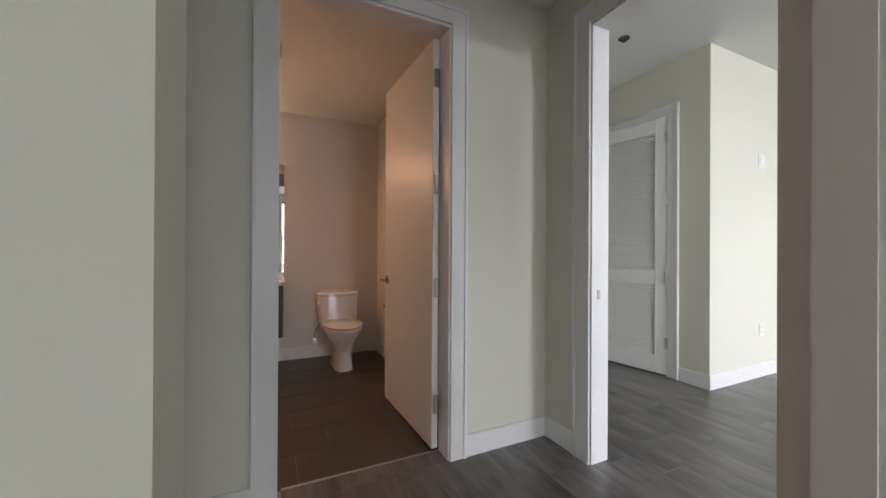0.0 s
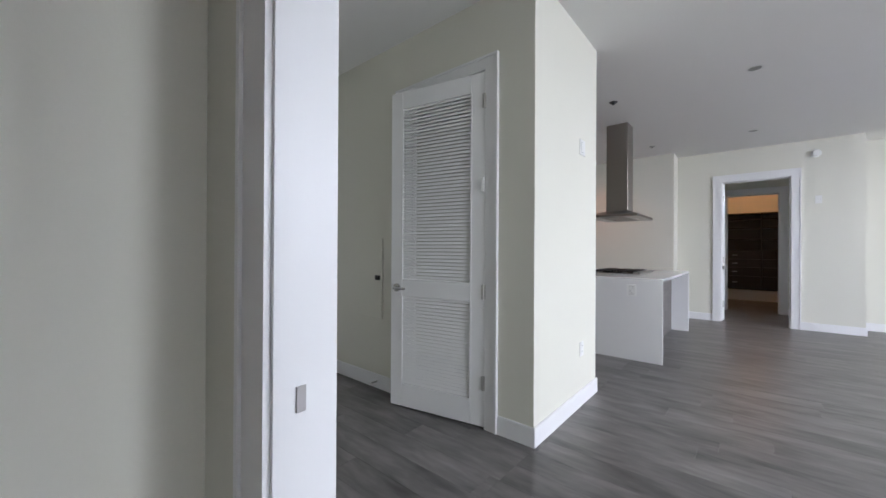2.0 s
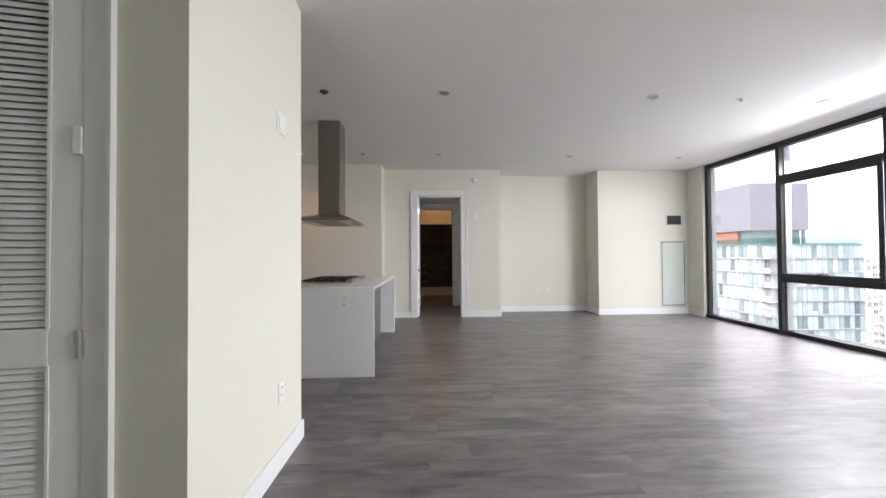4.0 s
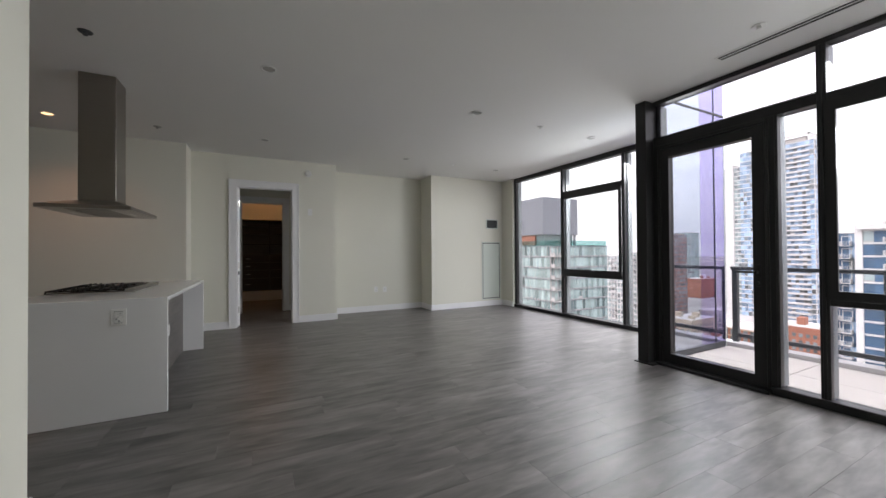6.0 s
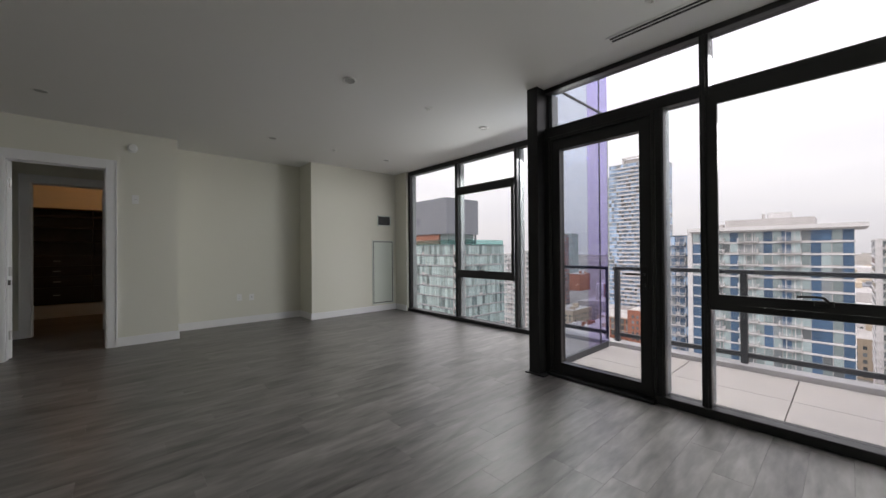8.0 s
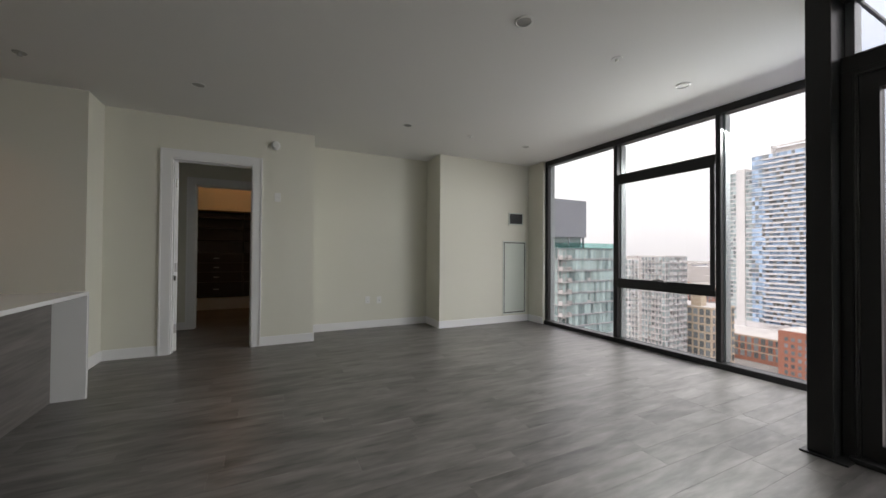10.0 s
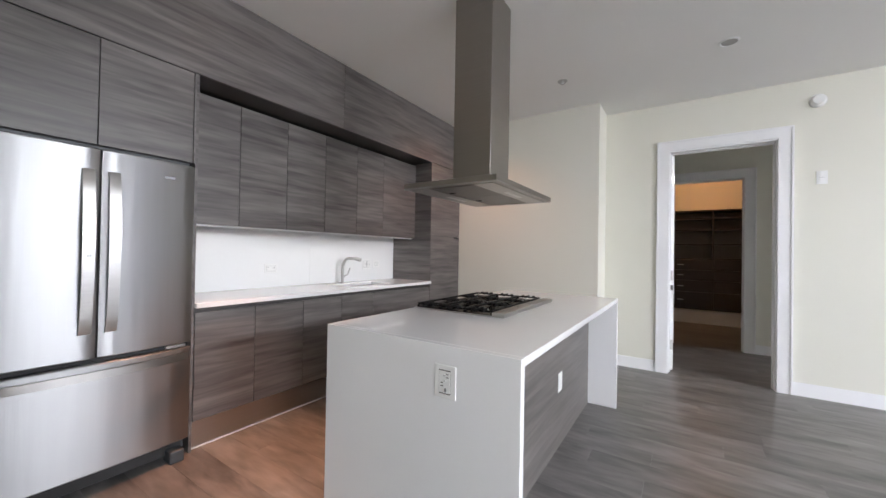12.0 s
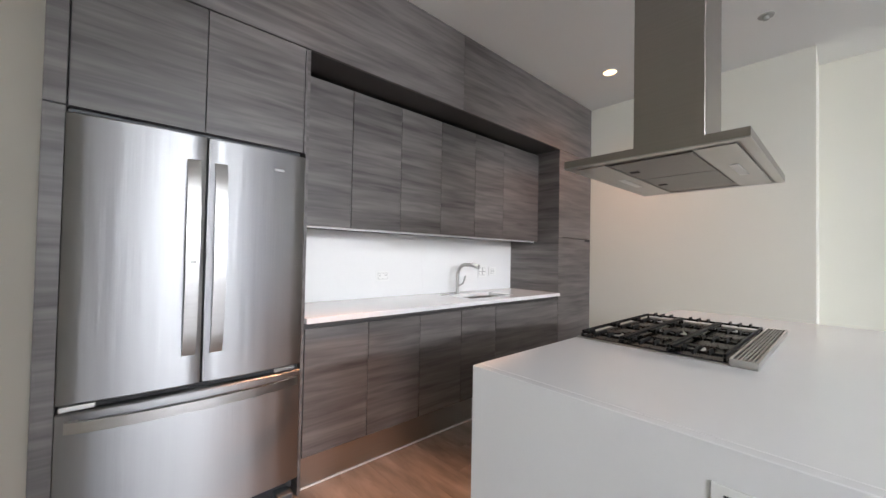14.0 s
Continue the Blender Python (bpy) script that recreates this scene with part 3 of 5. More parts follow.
for dx, dy in ((5.55, 0.93), (7.87, 0.93), (5.6, -1.35), (7.98, -1.35), (5.68, -3.39), (8.03, -3.34)):
    downlight(dx, dy)
downlight(7.86, 3.25, lit=True)
downlight(5.55, 3.25, lit=True)


def sprinkler(x, y, z=H, dark=False):
    ob = thing("sprinkler", (x, y, z), ("dark" if dark else ("pale grey" if y > 0 else "white")) + " round sprinkler cap on the ceiling", "sprinkler", "ceiling sprinklers")
    m = GREYM if dark else (UNLIT if y > 0 else PLASTIC)
    part("cap", rod((x, y, z - 0.006), (x, y, z), 0.042, 20, 0.046), m, ob, smooth=True)
    part("head", rod((x, y, z - 0.028), (x, y, z - 0.006), 0.016, 12), m, ob, smooth=True)


for sx, sy, sd in ((5.64, -2.38, False), (8.0, -2.32, False), (7.86, 2.2, False), (5.55, 2.18, True), (2.42, 2.26, True), (3.23, -2.34, False)):
    sprinkler(sx, sy, dark=sd)

dif = thing("air_diffuser", (3.03, -2.62, H), "white linear air diffuser with two dark slots", "air diffuser")
part("slot", boxes((2.45, 3.62, -2.645, -2.613, H - 0.002, H)), DARKPL, dif)
part("slot", boxes((2.45, 3.62, -2.602, -2.570, H - 0.002, H)), DARKPL, dif)
for a, b in ((-2.665, -2.645), (-2.613, -2.602), (-2.570, -2.550)):
    part("frame_bar", boxes((2.43, 3.64, a, b, H - 0.004, H)), PLASTIC, dif)

sm = thing("smoke_detector", (8.99, 0.19, 2.73), "round white smoke detector on the door wall", "smoke detector")
part("base", rod((9.0, 0.19, 2.73), (8.985, 0.19, 2.73), 0.062, 24), PLASTIC, sm, smooth=True)
part("dome", rod((8.985, 0.19, 2.73), (8.955, 0.19, 2.73), 0.055, 24, 0.040), PLASTIC, sm, smooth=True)


# ---- plates on walls ----
def plate(name, axis, face, out, a, z, w, h, label, category, inner):
    """A cover plate on a wall with its rockers or sockets; inner: (da, dz, w, h, material, name)."""
    at = (face, a, z) if axis == "x" else (a, face, z)
    ob = thing(name, at, label, category)

    def b(ca, cz, ww, hh, t0, t1):
        lo, hi = sorted((face + out * t0, face + out * t1))
        return ((lo, hi, ca - ww / 2, ca + ww / 2) if axis == "x" else (ca - ww / 2, ca + ww / 2, lo, hi)) + (cz - hh / 2, cz + hh / 2)

    p = part("cover_plate", boxes(b(a, z, w, h, 0.0, 0.006), bevel=0.002), PLASTIC, ob)
    for da, dz, ww, hh, m, nm in inner:
        lift = {"seam": 0.0064, "insert": 0.0075, "socket": 0.0078, "rocker": 0.0085}.get(nm, 0.0090)
        part(nm, boxes(b(a + da, z + dz, ww, hh, 0.0055, lift)), m, p)


SEAM = material("plate_seam", (0.42, 0.42, 0.41), 0.6, broad=0.05)
GUARD = [(0, 0, 0.054, 0.088, SEAM, "seam"), (0, 0, 0.050, 0.084, PLASTIC, "insert"), (0, 0.0435, 0.052, 0.003, DARKPL, "gap"), (0, -0.0435, 0.052, 0.003, DARKPL, "gap"),
         (-0.012, 0.030, 0.011, 0.003, DARKPL, "slot"), (-0.012, 0.018, 0.011, 0.003, DARKPL, "slot"), (0.002, 0.024, 0.007, 0.006, SEAM, "ground_hole"),
         (0.012, -0.004, 0.011, 0.003, DARKPL, "slot"), (0.012, -0.016, 0.011, 0.003, DARKPL, "slot"), (0.0, 0.004, 0.006, 0.006, SEAM, "button"), (-0.004, -0.030, 0.006, 0.014, DARKPL, "usb_port")]
ROCK = [(0, 0, 0.034, 0.068, PLASTIC, "rocker"), (0, 0, 0.036, 0.0025, SEAM, "gap")]
SOCK = [(0, 0.022, 0.034, 0.030, PLASTIC, "socket"), (0, -0.022, 0.034, 0.030, PLASTIC, "socket"),
        (-0.006, 0.024, 0.003, 0.010, DARKPL, "slot"), (0.006, 0.024, 0.003, 0.010, DARKPL, "slot"),
        (-0.006, -0.020, 0.003, 0.010, DARKPL, "slot"), (0.006, -0.020, 0.003, 0.010, DARKPL, "slot")]
plate("light_switch", "y", 1.98, -1, 3.955, 2.03, 0.115, 0.12, "white speaker control plate on the cream wall", "switch", [(0, 0, 0.066, 0.081, SEAM, "seam"), (0, 0, 0.06, 0.075, PLASTIC, "rocker")])
plate("outlet", "y", 1.98, -1, 3.955, 0.44, 0.075, 0.115, "white power outlet low on the cream wall", "outlet", SOCK)
plate("light_switch", "x", 9.0, -1, 0.16, 2.02, 0.075, 0.12, "white switch plate beside the bedroom door", "switch", ROCK)
plate("outlet", "x", 9.59, -1, -1.26, 0.47, 0.08, 0.115, "white power outlet in the recess", "outlet", SOCK)
plate("outlet", "x", 9.59, -1, -1.46, 0.46, 0.08, 0.115, "white data outlet in the recess", "outlet", [(0, 0, 0.03, 0.03, PLASTIC, "socket"), (0, 0, 0.012, 0.012, DARKPL, "port")])
plate("outlet", "y", 4.345, -1, 6.225, 1.10, 0.125, 0.082, "white power outlet on the backsplash", "outlet",
      [(0, 0, 0.094, 0.050, SEAM, "seam"), (0, 0, 0.088, 0.044, PLASTIC, "insert"), (-0.024, 0, 0.034, 0.036, PLASTIC, "socket"), (0.024, 0, 0.034, 0.036, PLASTIC, "socket"), (0.020, 0.006, 0.003, 0.01, DARKPL, "slot"), (0.030, 0.006, 0.003, 0.01, DARKPL, "slot"), (-0.028, 0.006, 0.003, 0.01, DARKPL, "slot")])
plate("light_switch", "y", 4.345, -1, 7.42, 1.12, 0.125, 0.125, "white double switch on the backsplash", "switch", [(0, 0, 0.100, 0.078, SEAM, "seam"), (-0.027, 0, 0.038, 0.07, PLASTIC, "rocker"), (0.027, 0, 0.038, 0.07, PLASTIC, "rocker"), (0, 0, 0.09, 0.003, DARKPL, "gap")])
plate("outlet", "y", 4.345, -1, 7.58, 1.12, 0.115, 0.085, "white power outlet beside the switch", "outlet", [(0, 0, 0.058, 0.048, SEAM, "seam"), (0, 0, 0.05, 0.04, PLASTIC, "socket"), (-0.01, 0, 0.003, 0.012, DARKPL, "slot"), (0.01, 0, 0.003, 0.012, DARKPL, "slot")])

vent = thing("vent_grille", (9.02, -3.92, 1.92), "dark louvred vent grille in a white frame", "vent")
part("backing", boxes((9.022, 9.03, -4.07, -3.77, 1.825, 2.015)), DARKPL, vent)
part("frame", boxes((9.012, 9.03, -4.085, -3.755, 2.012, 2.03), (9.012, 9.03, -4.085, -3.755, 1.81, 1.828), (9.012, 9.03, -4.085, -4.067, 1.828, 2.012), (9.012, 9.03, -3.773, -3.755, 1.828, 2.012)), PANELG, vent)
for i in range(9):
    z = 1.838 + i * 0.0205
    part("slat", boxes((9.014, 9.024, -4.067, -3.773, z, z + 0.009)), GREYM, vent)

ap = thing("access_panel", (9.02, -3.89, 0.15), "pale green-grey painted access panel set in the pier", "access panel")
part("frame", boxes((9.020, 9.03, -4.155, -3.63, 1.478, 1.50), (9.020, 9.03, -4.155, -3.63, 0.15, 0.172), (9.020, 9.03, -4.155, -4.133, 0.172, 1.478), (9.020, 9.03, -3.652, -3.63, 0.172, 1.478)), PANELG, ap)
part("door", boxes((9.022, 9.03, -4.117, -3.668, 0.188, 1.462)), PANELG, ap)
part("shadow_gap", boxes((9.026, 9.03, -4.133, -3.652, 0.172, 1.478)), DARKPL, ap)
part("latch", rod((9.022, -3.70, 0.85), (9.017, -3.70, 0.85), 0.012, 12), NICKEL, ap)

ep = thing("electric_panel", (3.125, 3.42, 0.66), "flush cream painted breaker panel in the foyer wall", "electric panel")
part("door", boxes((3.118, 3.13, 3.401, 3.761, 0.610, 1.312), bevel=0.003), PAINT, ep)
part("latch", boxes((3.098, 3.118, 3.427, 3.477, 0.950, 0.990), bevel=0.003), DARKPL, ep, "dark latch")


# ---- hinges, doors ----
def hinge(parent, at, size, axis, local=False):
    x, y, z = at
    a, b = size
    if axis == "x":
        bm = boxes((x - 0.002, x + 0.002, y - a / 2, y + a / 2, z - b / 2, z + b / 2), bevel=0.001, seg=1)
    else:
        bm = boxes((x - a / 2, x + a / 2, y - 0.002, y + 0.002, z - b / 2, z + b / 2), bevel=0.001, seg=1)
    h = part("hinge", bm, NICKEL, parent, "satin nickel hinge", local=local)
    off = Vector((0, 0, 0)) if local else base_of(parent)
    kn = rod(Vector((x, y, z - b / 2)) - off, Vector((x, y, z + b / 2)) - off, 0.006, 10)
    part("knuckle", kn, NICKEL, h, smooth=True, local=True)


def lever(parent, p, side, way, local=True):
    """A round rose and a lever at p on a leaf's face; side: outwards, way: where the lever points."""
    p, s, w = Vector(p), Vector(side), Vector(way)
    rose = part("door_handle", rod(p, p + s * 0.012, 0.032, 24), CHROME, parent, "satin nickel lever handle", smooth=True, local=local)
    part("lever", tube([p + s * 0.012, p + s * 0.05, p + s * 0.058 + w * 0.012, p + s * 0.058 + w * 0.11], 0.0095), CHROME, rose, smooth=True, local=True)


# closet door, slightly ajar; local: hinge edge at the origin, leaf along +y
cd = thing("door_closet", (3.118, 2.337, 0.012), "white louvred closet door standing slightly ajar", "door", kind="structure")
cd.rotation_euler = (0, 0, radians(11))
W, T, HD = 0.793, 0.035, 2.42
part("stile", boxes((0, T, 0, 0.105, 0, HD), bevel=0.003, seg=1), DOORW, cd, local=True)
part("stile", boxes((0, T, W - 0.105, W, 0, HD), bevel=0.003, seg=1), DOORW, cd, local=True)
for za, zb in ((0, 0.175), (0.845, 0.98), (HD - 0.13, HD)):
    part("rail", boxes((0, T, 0.105, W - 0.105, za, zb), bevel=0.003, seg=1), DOORW, cd, local=True)
sl = boxes((-0.0016, 0.0016, 0, W - 0.21, 0, 0.0232))
bmesh.ops.rotate(sl, verts=sl.verts, cent=(0, 0, 0), matrix=Matrix.Rotation(radians(25), 3, "Y"))
slat_mesh = mesh_of("slat", sl, DOORW)
for za, zb in ((0.180, 0.845), (0.985, HD - 0.13)):
    n = int((zb - za) / 0.0252)
    for i in range(n):
        s = new("slat", slat_mesh)
        s.parent = cd
        s.location = (0.007, 0.105, za + 0.004 + i * (zb - za - 0.02) / (n - 1) - 0.004)
part("bead", boxes((-0.004, 0.004, 0.100, 0.110, 0.170, 0.85), (-0.004, 0.004, W - 0.110, W - 0.100, 0.170, 0.85), (-0.004, 0.004, 0.100, 0.110, 0.975, HD - 0.125), (-0.004, 0.004, W - 0.110, W - 0.100, 0.975, HD - 0.125)), DOORW, cd, local=True)
lever(cd, (0, W - 0.06, 0.91), (-1, 0, 0), (0, -1, 0))
for hz in (0.30, 0.92, 2.22):
    hinge(cd, (-0.010, 0.006, hz), (0.03, 0.10), "x", local=True)

part("sensor", boxes((-0.016, 0.0, 0.004, 0.030, 1.60, 1.70), bevel=0.003), PLASTIC, cd, "white door contact sensor", local=True)

# bathroom door, open inward
bdoor = thing("door_bath", (0.640, 2.115, 0.012), "white flush bathroom door standing open inward", "door", kind="structure")
bdoor.rotation_euler = (0, 0, radians(2))
part("leaf", boxes((-0.02, 0.02, 0.0, 0.86, 0, 2.40), bevel=0.003, seg=1), DOORW, bdoor, local=True)
lever(bdoor, (-0.02, 0.80, 0.93), (-1, 0, 0), (0, -1, 0))
lever(bdoor, (0.02, 0.80, 0.93), (1, 0, 0), (0, -1, 0))
for hz in (0.26, 0.94, 1.545, 2.17):
    hinge(bdoor, (0.004, -0.004, hz), (0.034, 0.11), "y", local=True)

# entry door
en = thing("door_entry", (2.54, 4.39, 0.012), "white flush entry door, closed", "door", kind="structure")
part("leaf", boxes((2.107, 2.973, 4.385, 4.43, 0.02, 2.312), bevel=0.003, seg=1), DOORW, en)
part("threshold", boxes((2.106, 2.974, 4.34, 4.44, 0.0, 0.018)), GREYM, en)
for hz in (0.28, 0.98, 1.60, 2.15):
    hinge(en, (2.962, 4.375, hz), (0.05, 0.11), "y")
lever(en, Vector((2.17, 4.385, 1.0)) - base_of(en), (0, -1, 0), (1, 0, 0))
part("sensor", boxes((2.90, 2.94, 4.365, 4.385, 1.60, 1.72), bevel=0.004), PLASTIC, en, "white door sensor")

# second bedroom door, open inward against the side
b2 = thing("door_bedroom", (9.115, 1.335, 0.012), "white flush bedroom door standing open inward", "door", kind="structure")
b2.rotation_euler = (0, 0, radians(28))
part("leaf", boxes((0.0, 0.82, -0.04, 0.0, 0, 2.40), bevel=0.003, seg=1), DOORW, b2, local=True)
lever(b2, (0.76, -0.04, 0.93), (0, -1, 0), (-1, 0, 0))
for hz in (0.28, 1.05, 2.12):
    hinge(b2, (-0.001, -0.02, hz), (0.036, 0.11), "x", local=True)
part("latch_plate", boxes((9.03, 9.09, 1.335, 1.339, 0.90, 0.96)), NICKEL, b2)
whole("strike_plate", boxes((1.399, 1.419, 1.616, 1.620, 0.905, 0.955), bevel=0.001, seg=1), NICKEL, "satin nickel strike plate in the white jamb", "strike plate", (1.41, 1.618, 0.93))
whole("hinge", boxes((1.44, 1.478, 0.816, 0.822, 0.86, 0.97), bevel=0.001, seg=1), NICKEL, "satin nickel hinge leaf on the white jamb", "hinge", (1.46, 0.820, 0.91))

# ---- bathroom ----
va = thing("vanity", (-0.83, 4.1, 0.33), "dark espresso wall-hung vanity with a cream stone top", "vanity")
part("cabinet", boxes((-1.62, -0.125, 3.86, 4.355, 0.352, 0.835), bevel=0.003, seg=1), ESPRESSO, va)
for a, b in ((-1.615, -0.852), (-0.848, -0.13)):
    part("drawer_front", boxes((a, b, 3.842, 3.86, 0.357, 0.80), bevel=0.002, seg=1), ESPRESSO, va)
part("countertop", boxes((-1.62, -0.11, 3.83, 4.10, 0.838, 0.868), (-1.62, -1.10, 4.10, 4.26, 0.838, 0.868), (-0.42, -0.11, 4.10, 4.26, 0.838, 0.868), (-1.62, -0.11, 4.26, 4.355, 0.838, 0.868)), QUARTZ, va, "cream stone top")
part("backsplash", boxes((-1.62, -0.11, 4.335, 4.355, 0.868, 0.925)), QUARTZ, va)
part("basin", boxes((-1.10, -0.42, 4.10, 4.26, 0.74, 0.75), (-1.11, -1.10, 4.09, 4.27, 0.74, 0.838), (-0.42, -0.41, 4.09, 4.27, 0.74, 0.838), (-1.10, -0.42, 4.09, 4.10, 0.74, 0.838), (-1.10, -0.42, 4.26, 4.27, 0.74, 0.838)), PORC, va, "sunken white basin")
fa = thing("basin_faucet", (-0.62, 4.30, 0.868), "short chrome basin faucet", "faucet")
part("body", rod((-0.62, 4.30, 0.868), (-0.62, 4.30, 0.965), 0.022, 16), CHROME, fa, smooth=True)
part("spout", tube([(-0.62, 4.30, 0.93), (-0.62, 4.25, 0.945), (-0.62, 4.19, 0.935)], 0.014), CHROME, fa, smooth=True)
part("handle", boxes((-0.632, -0.608, 4.29, 4.35, 0.965, 0.978), bevel=0.004), CHROME, fa)
mi = thing("bath_mirror", (-0.85, 4.35, 0.93), "large frameless wall mirror over the vanity", "mirror")
part("mirror_glass", boxes((-1.60, -0.105, 4.345, 4.352, 0.932, 2.062), bevel=0.002, seg=1), MIRROR, mi)
part("backing", boxes((-1.59, -0.115, 4.353, 4.359, 0.94, 2.055)), GREYM, mi)
li = thing("vanity_light", (-0.8, 4.34, 2.15), "glowing linear vanity light bar on a nickel bracket", "wall lamp")
part("tube", boxes((-1.36, -0.24, 4.250, 4.280, 2.126, 2.156), bevel=0.008), LED, li, "glowing warm tube")
part("bracket", boxes((-0.79, -0.62, 4.285, 4.358, 2.09, 2.20), bevel=0.004), NICKEL, li)
part("clip", boxes((-0.79, -0.62, 4.255, 4.285, 2.168, 2.180), (-0.79, -0.62, 4.255, 4.285, 2.100, 2.112)), NICKEL, li)

to = thing("toilet", (0.425, 4.0, 0.0), "one-piece white porcelain toilet with closed lid", "toilet")


def oval(cx, cy, rx, ry, z, n=28, square=0.0, front=1.0):
    out = []
    for k in range(n):
        a = 2 * math.pi * k / n
        c, s = math.cos(a), math.sin(a)
        e = 1 - square * 0.55
        px = math.copysign(abs(c) ** e, c) * rx
        py = math.copysign(abs(s) ** e, s) * ry
        if s < 0:
            py *= front
        out.append((cx + px, cy + py, z))
    return out


X = 0.425
part("pedestal", loft([oval(X, 3.97, 0.095, 0.25, 0.0, square=0.6), oval(X, 3.97, 0.090, 0.24, 0.06, square=0.5), oval(X, 3.98, 0.088, 0.235, 0.18, square=0.4), oval(X, 3.97, 0.115, 0.27, 0.26, square=0.2),
                       oval(X, 3.93, 0.165, 0.30, 0.33, square=0.1), oval(X, 3.90, 0.185, 0.30, 0.385), oval(X, 3.90, 0.186, 0.302, 0.40)]), PORC, to, smooth=True)
part("tank", loft([oval(X, 4.21, 0.185, 0.13, 0.36, square=0.85), oval(X, 4.215, 0.205, 0.125, 0.46, square=0.88), oval(X, 4.225, 0.212, 0.115, 0.68, square=0.88)]), PORC, to, smooth=True)
part("tank_lid", loft([oval(X, 4.225, 0.218, 0.121, 0.683, square=0.88), oval(X, 4.225, 0.220, 0.122, 0.705, square=0.88), oval(X, 4.225, 0.205, 0.11, 0.718, square=0.88)]), PORC, to, smooth=True)
part("lid_gap", loft([oval(X, 4.225, 0.208, 0.112, 0.6795, square=0.88), oval(X, 4.225, 0.208, 0.112, 0.6835, square=0.88)]), DARKPL, to)
part("seat", loft([oval(X, 3.89, 0.190, 0.285, 0.403), oval(X, 3.89, 0.193, 0.288, 0.412), oval(X, 3.89, 0.190, 0.285, 0.420)]), PORC, to, smooth=True)
part("seat_gap", loft([oval(X, 3.89, 0.184, 0.278, 0.420), oval(X, 3.89, 0.184, 0.278, 0.427)]), DARKPL, to)
part("lid", loft([oval(X, 3.89, 0.190, 0.285, 0.427), oval(X, 3.89, 0.193, 0.288, 0.436), oval(X, 3.89, 0.175, 0.265, 0.448)]), PORC, to, smooth=True)
part("flush_lever", boxes((X - 0.222, X - 0.205, 4.08, 4.10, 0.62, 0.63), (X - 0.23, X - 0.215, 4.02, 4.10, 0.615, 0.635), bevel=0.003), PORC, to)
va2 = thing("supply_valve", (0.2, 4.34, 0.2), "small chrome water valve beside the toilet", "valve")
part("stem", rod((0.2, 4.36, 0.2), (0.2, 4.28, 0.2), 0.008), CHROME, va2)
part("knob", rod((0.2, 4.29, 0.2), (0.2, 4.265, 0.2), 0.020, 12), NICKEL, va2, smooth=True)
part("hose", tube([(0.2, 4.30, 0.2), (0.205, 4.30, 0.28), (0.25, 4.28, 0.37)], 0.006), CHROME, va2, smooth=True)
tp = thing("paper_holder", (0.89, 3.72, 0.62), "chrome toilet paper holder on the bathroom wall", "paper holder")
part("rose", boxes((0.885, 0.9, 3.66, 3.70, 0.56, 0.70), bevel=0.003), CHROME, tp)
part("arm", tube([(0.885, 3.68, 0.60), (0.82, 3.68, 0.60), (0.82, 3.80, 0.60)], 0.010), CHROME, tp, smooth=True)
sh = thing("shower_door", (-1.45, 2.98, 0.0), "frameless glass shower door with a square chrome pull", "shower door")
p = part("glass", boxes((-1.89, -0.98, 2.975, 2.985, 0.02, 2.05)), SHOWER, sh)
p.visible_shadow = False
p = part("side_glass", boxes((-0.98, -0.97, 2.12, 2.985, 0.02, 2.05)), SHOWER, sh)
p.visible_shadow = False
part("pull", tube([(-1.08, 2.985, 0.92), (-1.08, 3.03, 0.92), (-1.08, 3.03, 1.14), (-1.08, 2.985, 1.14)], 0.010), CHROME, sh, smooth=True)
part("sill", boxes((-1.89, -0.97, 2.96, 3.0, 0.0, 0.02)), CHROME, sh)

# ---- dressing room ----
wu = thing("wardrobe_unit", (13.05, 0.8, 0.0), "dark espresso wardrobe unit with shelves and drawers", "wardrobe")
for yy in (-0.30, 0.74, 1.76):
    part("upright", boxes((12.82, 13.28, yy - 0.012, yy + 0.012, 0.27, 2.17)), ESPRESSO, wu)
part("back", boxes((13.27, 13.29, -0.29, 1.75, 0.27, 2.17)), WBACK, wu)
part("toe_board", boxes((12.86, 12.90, -0.30, 1.76, 0.0, 0.25)), TRIM, wu, "pale toe board")
for ya, yb in ((-0.288, 0.728), (0.752, 1.748)):
    for z in (0.27, 1.225, 1.50, 1.78, 2.0, 2.15):
        part("shelf", boxes((12.83, 13.27, ya, yb, z, z + 0.022)), ESPRESSO, wu)
    for za, zb in ((0.296, 0.60), (0.606, 0.82), (0.826, 1.02), (1.026, 1.222)):
        d = part("drawer", boxes((12.81, 12.83, ya + 0.003, yb - 0.003, za, zb), bevel=0.002, seg=1), ESPRESSO, wu)
        part("pull", boxes((12.79, 12.81, (ya + yb) / 2 - 0.05, (ya + yb) / 2 + 0.05, (za + zb) / 2 - 0.006, (za + zb) / 2 + 0.006)), NICKEL, d)

# ---- kitchen wall ----
F = 3.76


def front(parent, x0, x1, z0, z1, y=F, g=0.002, name="door"):
    return part(name, boxes((x0 + g, x1 - g, y, y + 0.02, z0 + g, z1 - g), bevel=0.0012, seg=1), LAM, parent)


def unit(name, x0, x1, y0, z0, z1, label, group=""):
    ob = thing(name, ((x0 + x1) / 2, 4.1, z0), label, "cabinet", group)
    part("body", boxes((x0, x1, y0 + 0.021, 4.365, z0, z1)), LAM_SHADE, ob)
    return ob


